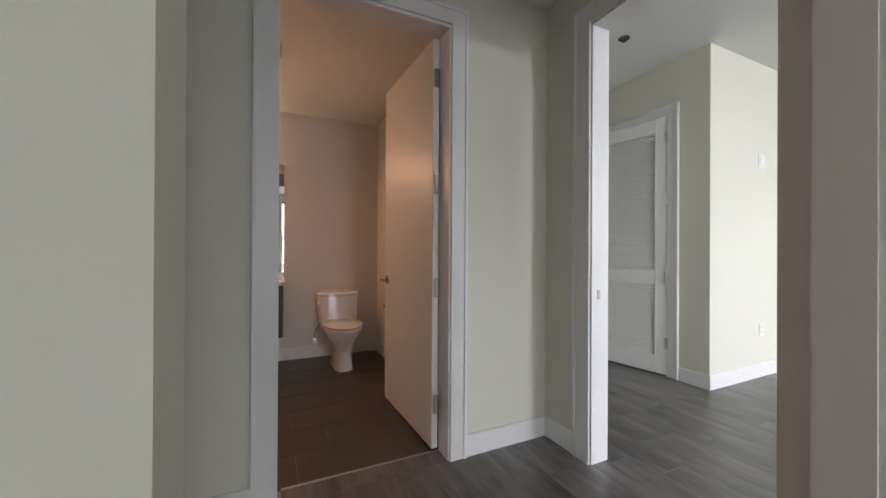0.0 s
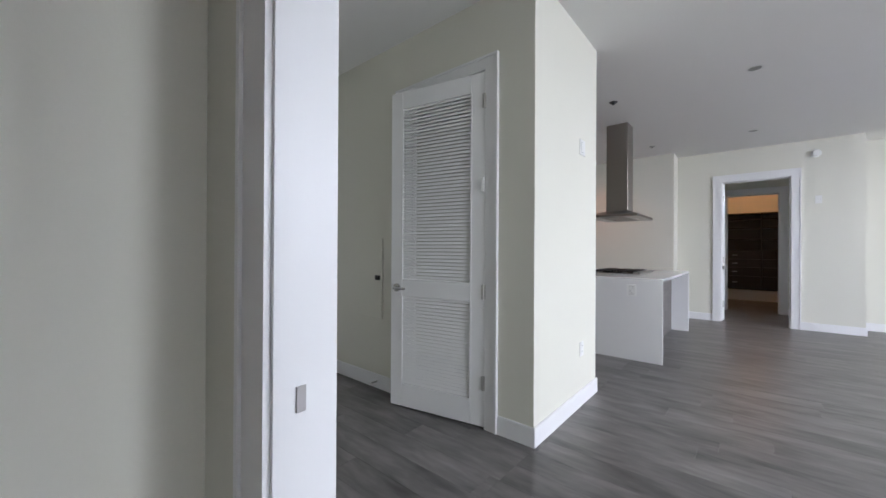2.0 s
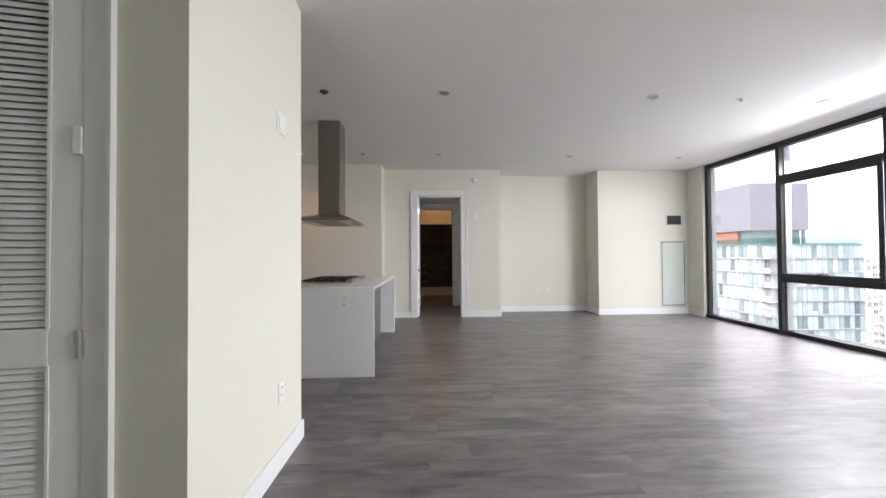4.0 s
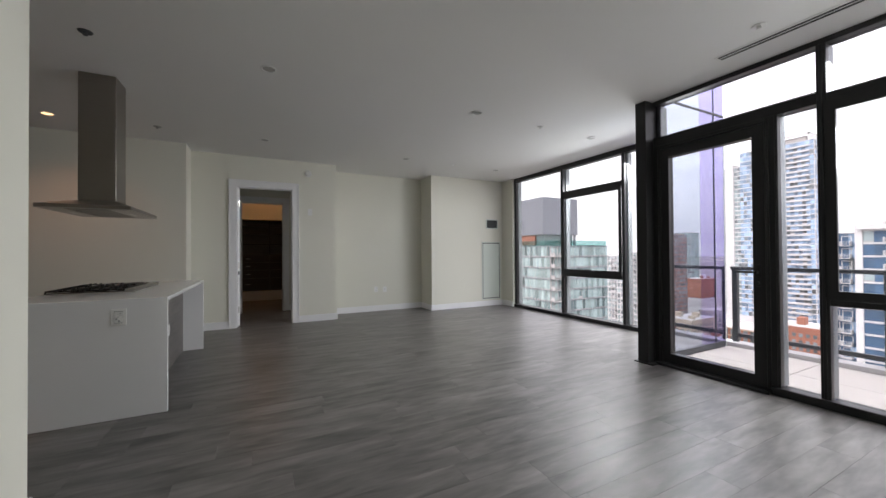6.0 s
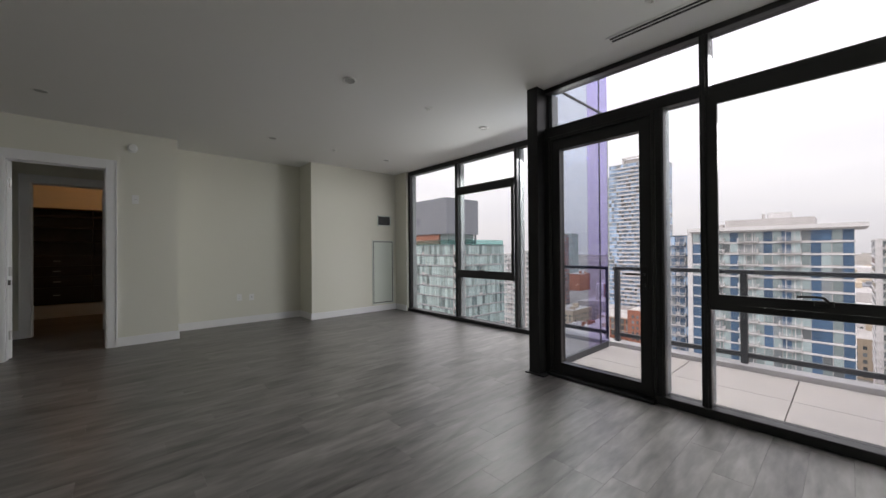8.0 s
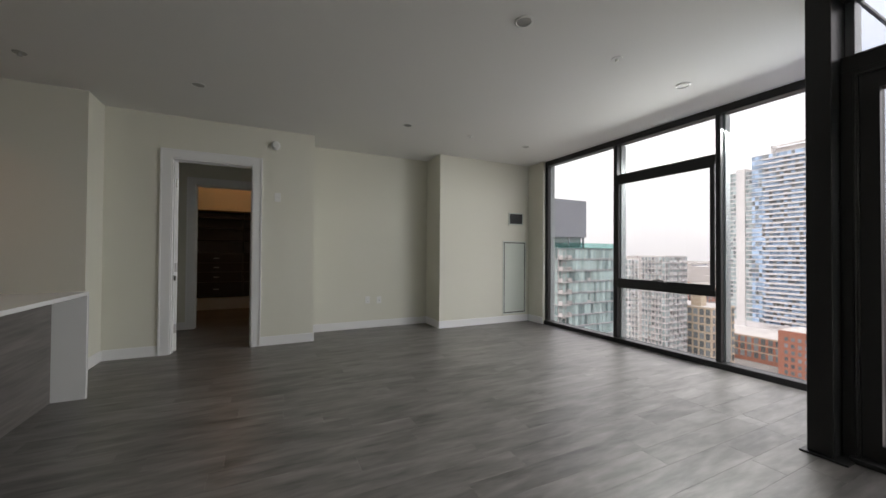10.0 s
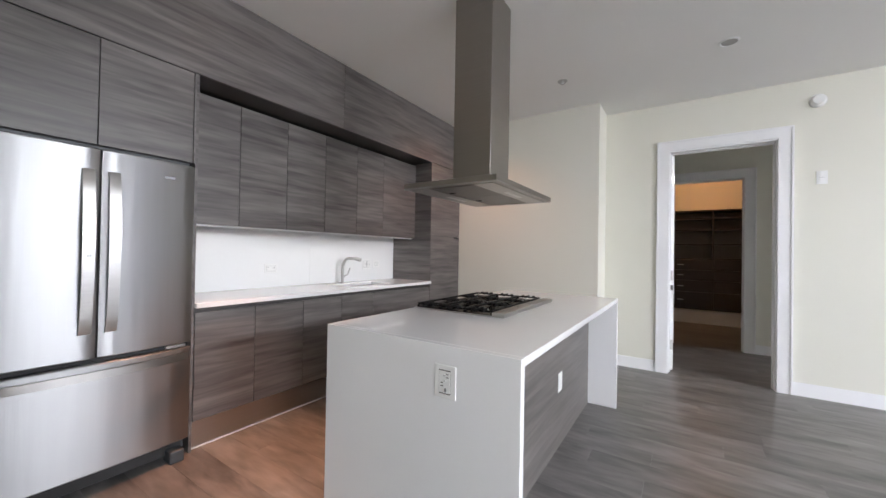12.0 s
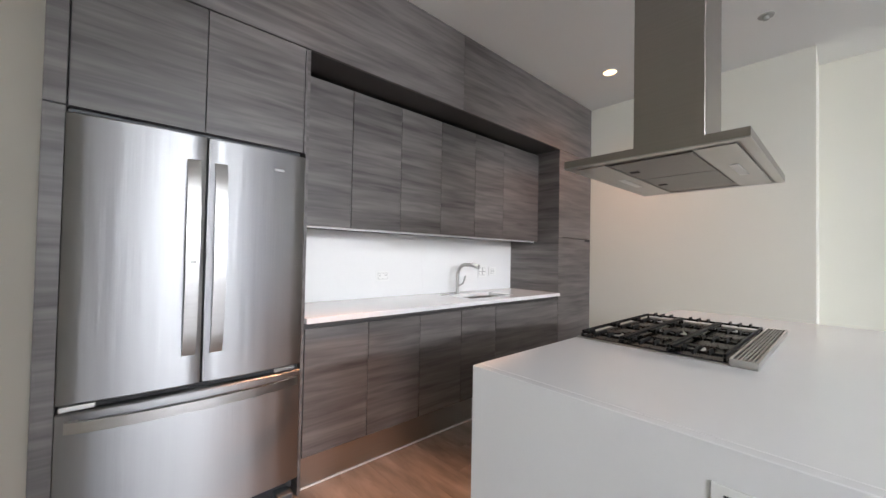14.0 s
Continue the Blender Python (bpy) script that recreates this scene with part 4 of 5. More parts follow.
tallp = thing("end_panel", (4.44, 4.0, 0.0), "tall grey wood-grain filler panel beside the fridge", "cabinet panel")
part("panel", boxes((4.41, 4.470, F, F + 0.02, 0.0, 1.80), bevel=0.001, seg=1), LAM, tallp)
part("panel", boxes((4.41, 4.470, F, F + 0.02, 1.804, 2.365), bevel=0.001, seg=1), LAM, tallp)
part("side", boxes((4.46, 4.470, F + 0.02, 4.365, 0.0, 2.365)), LAM_SHADE, tallp)
of = unit("over_fridge_cabinet", 4.472, 5.355, F, 1.80, 2.363, "grey wood-grain cabinet over the fridge")
front(of, 4.474, 4.905, 1.80, 2.363)
front(of, 4.905, 5.345, 1.80, 2.363)
part("side_panel", boxes((5.347, 5.357, F, F + 0.021, 1.80, 2.363)), LAM, of)
part("filler", boxes((4.474, 5.335, F + 0.035, F + 0.045, 1.772, 1.7985)), LAM, of)
fpan = thing("tall_side_panel", (5.366, 4.0, 0.0), "grey wood-grain side panel between fridge and base units", "cabinet panel")
part("panel", boxes((5.358, 5.374, F + 0.004, 4.365, 0.0, 2.363)), LAM, fpan)
so = thing("soffit_panel", (6.5, 4.0, 2.367), "grey wood-grain bulkhead running over the kitchen units", "bulkhead")
for a, b in ((4.41, 6.535), (6.535, 8.57)):
    part("panel", boxes((a + 0.0015, b - 0.0015, F, F + 0.02, 2.367, H - 0.003), bevel=0.001, seg=1), LAM, so)
# underside in the darker copy, the overhang's shade painted in
part("underside", boxes((5.376, 8.57, F + 0.02, 4.365, 2.367, 2.385)), LAM_SHADE, so)
part("core", boxes((4.41, 8.57, F + 0.022, 4.365, 2.387, H - 0.003)), LAM_SHADE, so)

UP = [5.376, 5.755, 6.145, 6.536, 6.931, 7.321, 7.898]
for a, b in zip(UP, UP[1:]):
    u = unit("wall_cabinet", a, b, 4.0, 1.445, 2.345, "grey wood-grain handleless wall cabinet", "wall cabinets")
    front(u, a, b, 1.44, 2.345, 4.0)
ls = thing("light_strip", (6.63, 4.2, 1.44), "white under-cabinet light strip", "light strip")
part("housing", boxes((5.40, 7.88, 4.03, 4.06, 1.43, 1.4445)), PLASTIC, ls)
BASE = [5.376, 5.763, 6.158, 6.552, 6.947, 7.898]
for i, (a, b) in enumerate(zip(BASE, BASE[1:])):
    u = unit("base_cabinet", a, b, F, 0.184, 0.73 if i in (3, 4) else 0.895, "grey wood-grain handleless base cabinet", "base cabinets")
    front(u, a, b, 0.185, 0.868)
    # recess under the worktop gets its shade from the darker colour
    part("finger_rail", boxes((a + 0.001, b - 0.001, F + 0.012, F + 0.0208, 0.868, 0.895)), LAM_SHADE, u)
kick = thing("toe_kick", (6.6, 3.87, 0.0), "brushed steel toe kick under the base units", "toe kick")
part("board", boxes((5.376, 7.898, 3.80, 3.812, 0.008, 0.182), bevel=0.001, seg=1), STEEL_H, kick)
part("bead", boxes((5.376, 7.898, 3.794, 3.80, 0.0, 0.008)), PLASTIC, kick)
tu = unit("tall_cabinet", 7.902, 8.57, F, 0.184, 2.363, "tall grey wood-grain pantry cabinet")
front(tu, 7.904, 8.57, 0.185, 1.478)
front(tu, 7.904, 8.57, 1.482, 2.363)
part("side_panel", boxes((7.900, 7.9018, F, 4.365, 0.0, 2.363)), LAM, tu)
part("finger_pull", boxes((8.44, 8.56, F - 0.001, F + 0.004, 1.455, 1.477)), DARKPL, tu)
part("toe_board", boxes((7.904, 8.57, 3.80, 3.812, 0.0, 0.182)), STEEL_H, tu)
sk = (6.78, 7.34, 3.88, 4.18)
ct = thing("worktop", (6.63, 4.05, 0.895), "white quartz kitchen worktop with a sink cut-out", "worktop")
part("slab", boxes((5.376, sk[0], 3.735, 4.345, 0.897, 0.927), (sk[1], 7.898, 3.735, 4.345, 0.897, 0.927), (sk[0], sk[1], 3.735, sk[2], 0.897, 0.927), (sk[0], sk[1], sk[3], 4.345, 0.897, 0.927)), QUARTZ, ct)
bs = thing("backsplash", (6.6, 4.355, 0.929), "white stone backsplash panels behind the worktop", "backsplash")
part("panel", boxes((5.376, 6.64, 4.347, 4.366, 0.929, 1.443)), SPLASH, bs)
part("panel", boxes((6.641, 7.898, 4.347, 4.366, 0.929, 1.443)), SPLASH, bs)
si = thing("kitchen_sink", (7.06, 4.03, 0.75), "undermount stainless steel sink", "sink")
a0, a1, c0, c1 = sk
part("bowl", boxes((a0 - 0.01, a1 + 0.01, c0 - 0.01, c1 + 0.01, 0.74, 0.745), (a0 - 0.01, a0, c0 - 0.01, c1 + 0.01, 0.745, 0.897), (a1, a1 + 0.01, c0 - 0.01, c1 + 0.01, 0.745, 0.897), (a0, a1, c0 - 0.01, c0, 0.745, 0.897), (a0, a1, c1, c1 + 0.01, 0.745, 0.897)), STEEL_H, si)
part("drain", rod((7.06, 4.05, 0.745), (7.06, 4.05, 0.75), 0.04, 20), CHROME, si)
kf = thing("kitchen_faucet", (6.97, 4.24, 0.927), "brushed steel pull-out kitchen faucet", "faucet")
part("base", rod((6.97, 4.24, 0.927), (6.97, 4.24, 0.94), 0.028, 20), STEEL_H, kf, smooth=True)
arc = [(6.97, 4.24, 0.94), (6.97, 4.24, 1.10)] + [(6.97 + 0.02 * i / 6, 4.24 - 0.075 * (1 - math.cos(math.pi / 2 * i / 6)), 1.10 + 0.095 * math.sin(math.pi / 2 * i / 6)) for i in range(1, 7)] + [(7.01, 4.06, 1.192)]
part("spout", tube(arc, 0.016, 12), STEEL_H, kf, smooth=True)
part("spray_head", rod((7.0, 4.09, 1.195), (7.015, 4.02, 1.18), 0.020, 14), STEEL_H, kf, smooth=True)
part("lever", tube([(6.985, 4.235, 1.0), (7.03, 4.225, 1.02), (7.055, 4.22, 1.09)], 0.008), STEEL_H, kf, smooth=True)
whole("sink_stopper", boxes((6.74, 6.84, 4.20, 4.225, 0.927, 0.935), bevel=0.003), STEEL_H, "small flat steel sink accessory on the worktop", "sink accessory", (6.79, 4.21, 0.927))

# ---- fridge ----
fr = thing("fridge", (4.91, 4.05, 0.0), "stainless steel french door fridge with bottom freezer", "fridge")
part("body", boxes((4.480, 5.338, F + 0.03, 4.36, 0.05, 1.80)), GREYM, fr)


def curved(x0, x1, z0, z1, y, bow, name, x_from=None, x_to=None):
    """A door skin whose face bows outward across the fridge's width."""
    xf, xt = x_from or x0, x_to or x1
    n = 14
    pts = [(x0 + (x1 - x0) * i / n) for i in range(n + 1)]
    prof = [(px, y - bow * (1 - ((px - (xf + xt) / 2) / ((xt - xf) / 2)) ** 2)) for px in pts]
    prof[0], prof[-1] = (prof[0][0], prof[0][1] + 0.008), (prof[-1][0], prof[-1][1] + 0.008)
    ringf = lambda z, ins: [(px, py + ins, z) for px, py in prof] + [(x1, y + 0.06, z), (x0, y + 0.06, z)]
    return part(name, loft([ringf(z0, 0.006), ringf(z0 + 0.006, 0), ringf(z1 - 0.006, 0), ringf(z1, 0.006)]), STEEL, fr, smooth=True)


FX0, FX1 = 4.474, 5.345
dl = curved(FX0, 4.906, 0.700, 1.772, 3.725, 0.020, "door", FX0, FX1)
dr = curved(4.914, FX1, 0.700, 1.772, 3.725, 0.020, "door", FX0, FX1)
fz = curved(FX0, FX1, 0.115, 0.672, 3.725, 0.020, "freezer_drawer")
part("gasket", boxes((FX0 + 0.01, FX1 - 0.01, 3.75, 3.80, 0.674, 0.698), (4.903, 4.917, 3.75, 3.80, 0.70, 1.77)), DARKPL, fr)


def grip(x, w, z0, z1, door):
    n = 16
    rows = []
    for i in range(n + 1):
        u = i / n
        out = 0.018 + 0.040 * math.sin(math.pi * u) ** 0.6
        z = z0 + (z1 - z0) * u
        rows.append([(x - w / 2, 3.712 - out, z), (x + w / 2, 3.712 - out, z), (x + w / 2, 3.724 - out, z), (x - w / 2, 3.724 - out, z)])
    part("handle", loft(rows), STEEL_H, door, "flat curved steel handle", smooth=True)
    for z in (z0 + 0.03, z1 - 0.03):
        part("handle_foot", boxes((x - w / 2 + 0.008, x + w / 2 - 0.008, 3.699, 3.715, z - 0.02, z + 0.02)), STEEL_H, door)


grip(4.860, 0.047, 0.83, 1.66, dl)
grip(4.960, 0.047, 0.83, 1.66, dr)
rows = []
for i in range(21):
    u = i / 20
    xx = 4.50 + (5.315 - 4.50) * u
    out = 0.030 + 0.055 * math.sin(math.pi * u) ** 0.6
    rows.append([(xx, 3.716 - out, 0.612), (xx, 3.716 - out, 0.652), (xx, 3.730 - out, 0.652), (xx, 3.730 - out, 0.612)])
part("handle", loft(rows), STEEL_H, fz, "flat curved steel handle", smooth=True)
for xx in (4.52, 5.295):
    part("handle_foot", boxes((xx - 0.015, xx + 0.015, 3.692, 3.72, 0.617, 0.647)), STEEL_H, fz)
part("badge", boxes((5.185, 5.235, 3.712, 3.716, 1.672, 1.684)), CHROME, dr, "small plain metal badge")
part("sensor_button", rod((4.862, 3.655, 1.225), (4.862, 3.65, 1.225), 0.009, 14), PLASTIC, dl)
for xx in (4.53, 5.27):
    part("hinge_cover", boxes((xx - 0.05, xx + 0.05, 3.735, 3.80, 0.674, 0.694), bevel=0.004), STEEL_H, fr)
    part("foot", boxes((xx - 0.03, xx + 0.045, 3.70, 3.80, 0.0, 0.07), bevel=0.008), GREYM, fr)
part("grille", boxes((4.50, 5.32, 3.775, 3.80, 0.03, 0.11)), DARKPL, fr)

# ---- island ----
IX0, IX1, IY0, IY1, IZ = 5.505, 7.685, 1.667, 2.662, 0.914
isl = thing("kitchen_island", (6.6, 2.16, 0.0), "white quartz waterfall island with grey wood-grain panels", "kitchen island")
t = 0.032
part("waterfall_end", boxes((IX0, IX0 + t, IY0, IY1, 0.0, IZ - 0.0005), bevel=0.002, seg=1), QUARTZ, isl)
part("waterfall_end", boxes((IX1 - t, IX1, IY0, IY1, 0.0, IZ - 0.0005), bevel=0.002, seg=1), QUARTZ, isl)
part("top_slab", boxes((IX0 + t, IX1 - t, IY0, IY1, IZ - t, IZ), bevel=0.002, seg=1), QUARTZ, isl)
part("back_panel", boxes((IX0 + t, IX1 - t, 1.89, 1.91, 0.0, IZ - t), bevel=0.001, seg=1), LAM, isl)
part("body", boxes((IX0 + t, IX1 - t, 1.91, 2.60, 0.10, IZ - t)), LAM_SHADE, isl)
for i in range(4):
    a = IX0 + t + i * (IX1 - IX0 - 2 * t) / 4
    b = a + (IX1 - IX0 - 2 * t) / 4
    part("drawer_front", boxes((a + 0.002, b - 0.002, 2.60, 2.62, 0.11, IZ - t - 0.03), bevel=0.001, seg=1), LAM, isl)
part("toe_board", boxes((IX0 + t, IX1 - t, 2.54, 2.55, 0.0, 0.10)), STEEL_H, isl)
plate("outlet", "x", IX0, -1, 1.97, 0.778, 0.095, 0.125, "white outlet with charging ports on the island end", "outlet", GUARD)
plate("outlet", "y", 1.89, -1, 6.78, 0.43, 0.08, 0.12, "white outlet on the island's wood-grain panel", "outlet", [(0, 0, 0.036, 0.07, PLASTIC, "socket")])

ck = thing("cooktop", (6.62, 2.36, IZ), "stainless gas cooktop with black cast-iron grates", "cooktop")
KX0, KX1, KY0, KY1 = 6.182, 7.062, 2.030, 2.656
part("tray", boxes((KX0, KX1, KY0, KY1, IZ, IZ + 0.006), bevel=0.002), STEEL_H, ck)
part("well", boxes((KX0 + 0.012, KX1 - 0.012, KY0 + 0.082, KY1 - 0.012, IZ + 0.0062, IZ + 0.009), bevel=0.001, seg=1), ENAMEL, ck, "glossy black enamel well")
part("vent_shadow", boxes((KX0 + 0.010, KX1 - 0.010, KY0 + 0.008, KY0 + 0.068, IZ + 0.0062, IZ + 0.012)), DARKPL, ck)
vg = part("vent_strip", boxes((KX0 + 0.002, KX1 - 0.002, KY0, KY0 + 0.008, IZ + 0.006, IZ + 0.026), (KX0 + 0.002, KX1 - 0.002, KY0 + 0.068, KY0 + 0.076, IZ + 0.006, IZ + 0.026),
                              (KX0 + 0.002, KX0 + 0.010, KY0 + 0.008, KY0 + 0.068, IZ + 0.006, IZ + 0.026), (KX1 - 0.010, KX1 - 0.002, KY0 + 0.008, KY0 + 0.068, IZ + 0.006, IZ + 0.026)), STEEL_H, ck)
for j in range(5):
    part("bar", boxes((KX0 + 0.010, KX1 - 0.010, KY0 + 0.014 + j * 0.0105, KY0 + 0.0195 + j * 0.0105, IZ + 0.018, IZ + 0.025)), STEEL_H, vg)
for j in range(3):
    part("cross_bar", boxes((KX0 + 0.21 + j * 0.21, KX0 + 0.22 + j * 0.21, KY0 + 0.008, KY0 + 0.068, IZ + 0.0175, IZ + 0.0245)), STEEL_H, vg)
for bx, by, br in ((6.34, 2.24, 0.036), (6.34, 2.56, 0.048), (6.62, 2.40, 0.060), (6.90, 2.24, 0.048), (6.90, 2.56, 0.036)):
    bu = part("burner", rod((bx, by, IZ + 0.009), (bx, by, IZ + 0.016), br, 20, br * 0.9), STEEL_H, ck, smooth=True)
    part("cap", rod((bx, by, IZ + 0.016), (bx, by, IZ + 0.022), br * 0.78, 20, br * 0.7), CASTIRON, bu, smooth=True)
RAILS = (KX0 + 0.030, KX0 + 0.300, KX0 + 0.570, KX1 - 0.030)
for gi in range(3):
    ya = KY0 + 0.088 + gi * 0.177
    yb, ym = ya + 0.174, ya + 0.087
    z0, z1 = IZ + 0.020, IZ + 0.030
    gr = part("grate", boxes((RAILS[0], RAILS[3], ya, ya + 0.009, z0, z1 + 0.003), (RAILS[0], RAILS[3], yb - 0.009, yb, z0, z1 + 0.003), bevel=0.002, seg=1), CASTIRON, ck)
    for rx in RAILS:
        part("bar", boxes((rx - 0.005, rx + 0.005, ya + 0.009, yb - 0.009, z0, z1), bevel=0.002, seg=1), CASTIRON, gr)
        for fy in (ya + 0.046, ym, yb - 0.046):
            reach = 0.030 if fy != ym else 0.058
            part("finger", boxes((rx - reach, rx + reach if rx < RAILS[3] else rx + 0.014, fy - 0.0045, fy + 0.0045, z0 + 0.003, IZ + 0.041), bevel=0.003, seg=1), CASTIRON, gr)
    for fx in (RAILS[0], RAILS[3]):
        for fy in (ya + 0.004, yb - 0.004):
            part("foot", boxes((fx - 0.006, fx + 0.006, fy - 0.004, fy + 0.004, IZ + 0.009, z0)), CASTIRON, gr)

# ---- hood ----
hx0, hx1, hy0, hy1, hz = 6.065, 7.0, 2.035, 2.66, 1.66
hd = thing("range_hood", (6.55, 2.39, H), "stainless steel island range hood hanging from the ceiling", "range hood")
part("chimney", boxes((6.355, 6.635, 2.215, 2.485, 1.74, H - 0.001), bevel=0.002, seg=1), HOODS, hd)
part("canopy", loft([[(hx0, hy0, hz + 0.001), (hx1, hy0, hz + 0.001), (hx1, hy1, hz + 0.001), (hx0, hy1, hz + 0.001)],
                     [(hx0, hy0, hz + 0.030), (hx1, hy0, hz + 0.030), (hx1, hy1, hz + 0.030), (hx0, hy1, hz + 0.030)],
                     [(6.350, 2.21, hz + 0.10), (6.640, 2.21, hz + 0.10), (6.640, 2.49, hz + 0.10), (6.350, 2.49, hz + 0.10)]]), HOODS, hd)
part("rim", boxes((hx0, hx1, hy0, hy0 + 0.03, hz - 0.004, hz), (hx0, hx1, hy1 - 0.03, hy1, hz - 0.004, hz), (hx0, hx0 + 0.03, hy0 + 0.03, hy1 - 0.03, hz - 0.004, hz), (hx1 - 0.03, hx1, hy0 + 0.03, hy1 - 0.03, hz - 0.004, hz)), STEEL_H, hd)
for a, b in ((6.135, 6.495), (6.502, 6.862)):
    fl = part("filter", boxes((a, b, 2.205, 2.495, hz - 0.0045, hz), bevel=0.001, seg=1), FILTER, hd, "steel mesh grease filter")
    part("clip", boxes(((a + b) / 2 - 0.012, (a + b) / 2 + 0.012, 2.445, 2.48, hz - 0.007, hz - 0.0045)), DARKPL, fl)
for a, b in ((2.075, 2.196), (2.504, 2.625)):
    lp = part("lamp_panel", boxes((6.11, 6.95, a, b, hz - 0.006, hz), bevel=0.001, seg=1), STEEL_H, hd)
    part("lamp_slot", boxes((6.42, 6.66, (a + b) / 2 - 0.016, (a + b) / 2 + 0.016, hz - 0.009, hz - 0.005), bevel=0.0015, seg=1), PLASTIC, lp, "frosted lamp lens")

# ---- small things ----
ds = thing("door_stop", (3.10, 3.46, 0.06), "white rubber-tipped spring door stop on the baseboard", "door stop")
part("spring", rod((3.116, 3.46, 0.06), (3.05, 3.46, 0.062), 0.007, 10), NICKEL, ds, smooth=True)
part("tip", rod((3.05, 3.46, 0.062), (3.035, 3.46, 0.062), 0.010, 12), PLASTIC, ds, smooth=True)
part("peephole", rod((2.54, 4.386, 1.50), (2.54, 4.378, 1.50), 0.010, 14), NICKEL, en, "small round peephole", smooth=True)
bv = thing("ceiling_vent", (-0.28, 3.05, 2.62), "square white exhaust vent on the bathroom ceiling", "vent")
part("frame", boxes((-0.41, -0.15, 2.92, 3.18, 2.612, 2.62), bevel=0.002, seg=1), PLASTIC, bv)
for i in range(8):
    part("slat", boxes((-0.39, -0.17, 2.945 + i * 0.028, 2.957 + i * 0.028, 2.606, 2.612)), UNLIT, bv)

# ---- the city ----
GZ = -58.0
ASPH = material("city_ground", (0.24, 0.225, 0.21), 0.9, fine=0.3, fine_scale=0.08, broad=0.3, broad_scale=0.01)
ROOF = material("flat_roof", (0.45, 0.43, 0.41), 0.9, fine=0.15, fine_scale=0.6, broad=0.2, broad_scale=0.05)
BRICK = material("red_brick_far", (0.34, 0.15, 0.105), 0.9, fine=0.2, fine_scale=0.8, broad=0.2, broad_scale=0.1)
TAN = material("tan_masonry", (0.50, 0.42, 0.32), 0.9, fine=0.15, fine_scale=0.7, broad=0.15, broad_scale=0.1)
WHITEB = material("white_precast", (0.64, 0.63, 0.63), 0.8, fine=0.06, fine_scale=0.6, broad=0.1, broad_scale=0.1)
GREYB = material("grey_cladding", (0.19, 0.20, 0.225), 0.7, fine=0.08, fine_scale=1.2, broad=0.1, broad_scale=0.15)
CONCB = material("grey_precast", (0.44, 0.42, 0.41), 0.85, fine=0.1, fine_scale=0.5, broad=0.1, broad_scale=0.1)
NAVY = material("navy_panel", (0.060, 0.115, 0.20), 0.35, fine=0.1, fine_scale=0.5, vary=0.25, island=True)
TEAL2 = material("deep_green_glass", (0.15, 0.20, 0.20), 0.12, vary=0.4, island=True, spec=0.8)
TEAL = material("green_curtain_glass", (0.33, 0.42, 0.41), 0.12, fine=0.1, fine_scale=0.3, vary=0.3, island=True, spec=0.8)
SKYG = material("blue_curtain_glass", (0.30, 0.42, 0.58), 0.10, fine=0.1, fine_scale=0.3, vary=0.5, island=True, spec=0.9)
PALEG = material("pale_window_glass", (0.30, 0.37, 0.38), 0.12, vary=0.45, island=True, spec=0.8)
DKG = material("dark_window_glass", (0.19, 0.215, 0.23), 0.12, vary=0.5, island=True, spec=0.8)
EDGE = material("slab_edge", (0.60, 0.59, 0.59), 0.8, fine=0.08, fine_scale=0.5)
PARAPET = pane("parapet_glass", (0.62, 0.80, 0.78))

g = bmesh.new()
put_box(g, -3000, 3000, -4000, 3000, GZ - 1, GZ)
setting("ground", g, ASPH, "wide grey city ground seen from high above", "ground")


def facade_boxes(bm, face, u0, u1, z0, z1, out, t0, t1):
    """A box on one of a tower's faces: face n/s/e/w at its plane, u along it, t outwards."""
    axis, plane, sign = face
    lo, hi = sorted((plane + sign * t0, plane + sign * t1))
    put_box(bm, *((u0, u1, lo, hi) if axis == "y" else (lo, hi, u0, u1)), z0, z1)


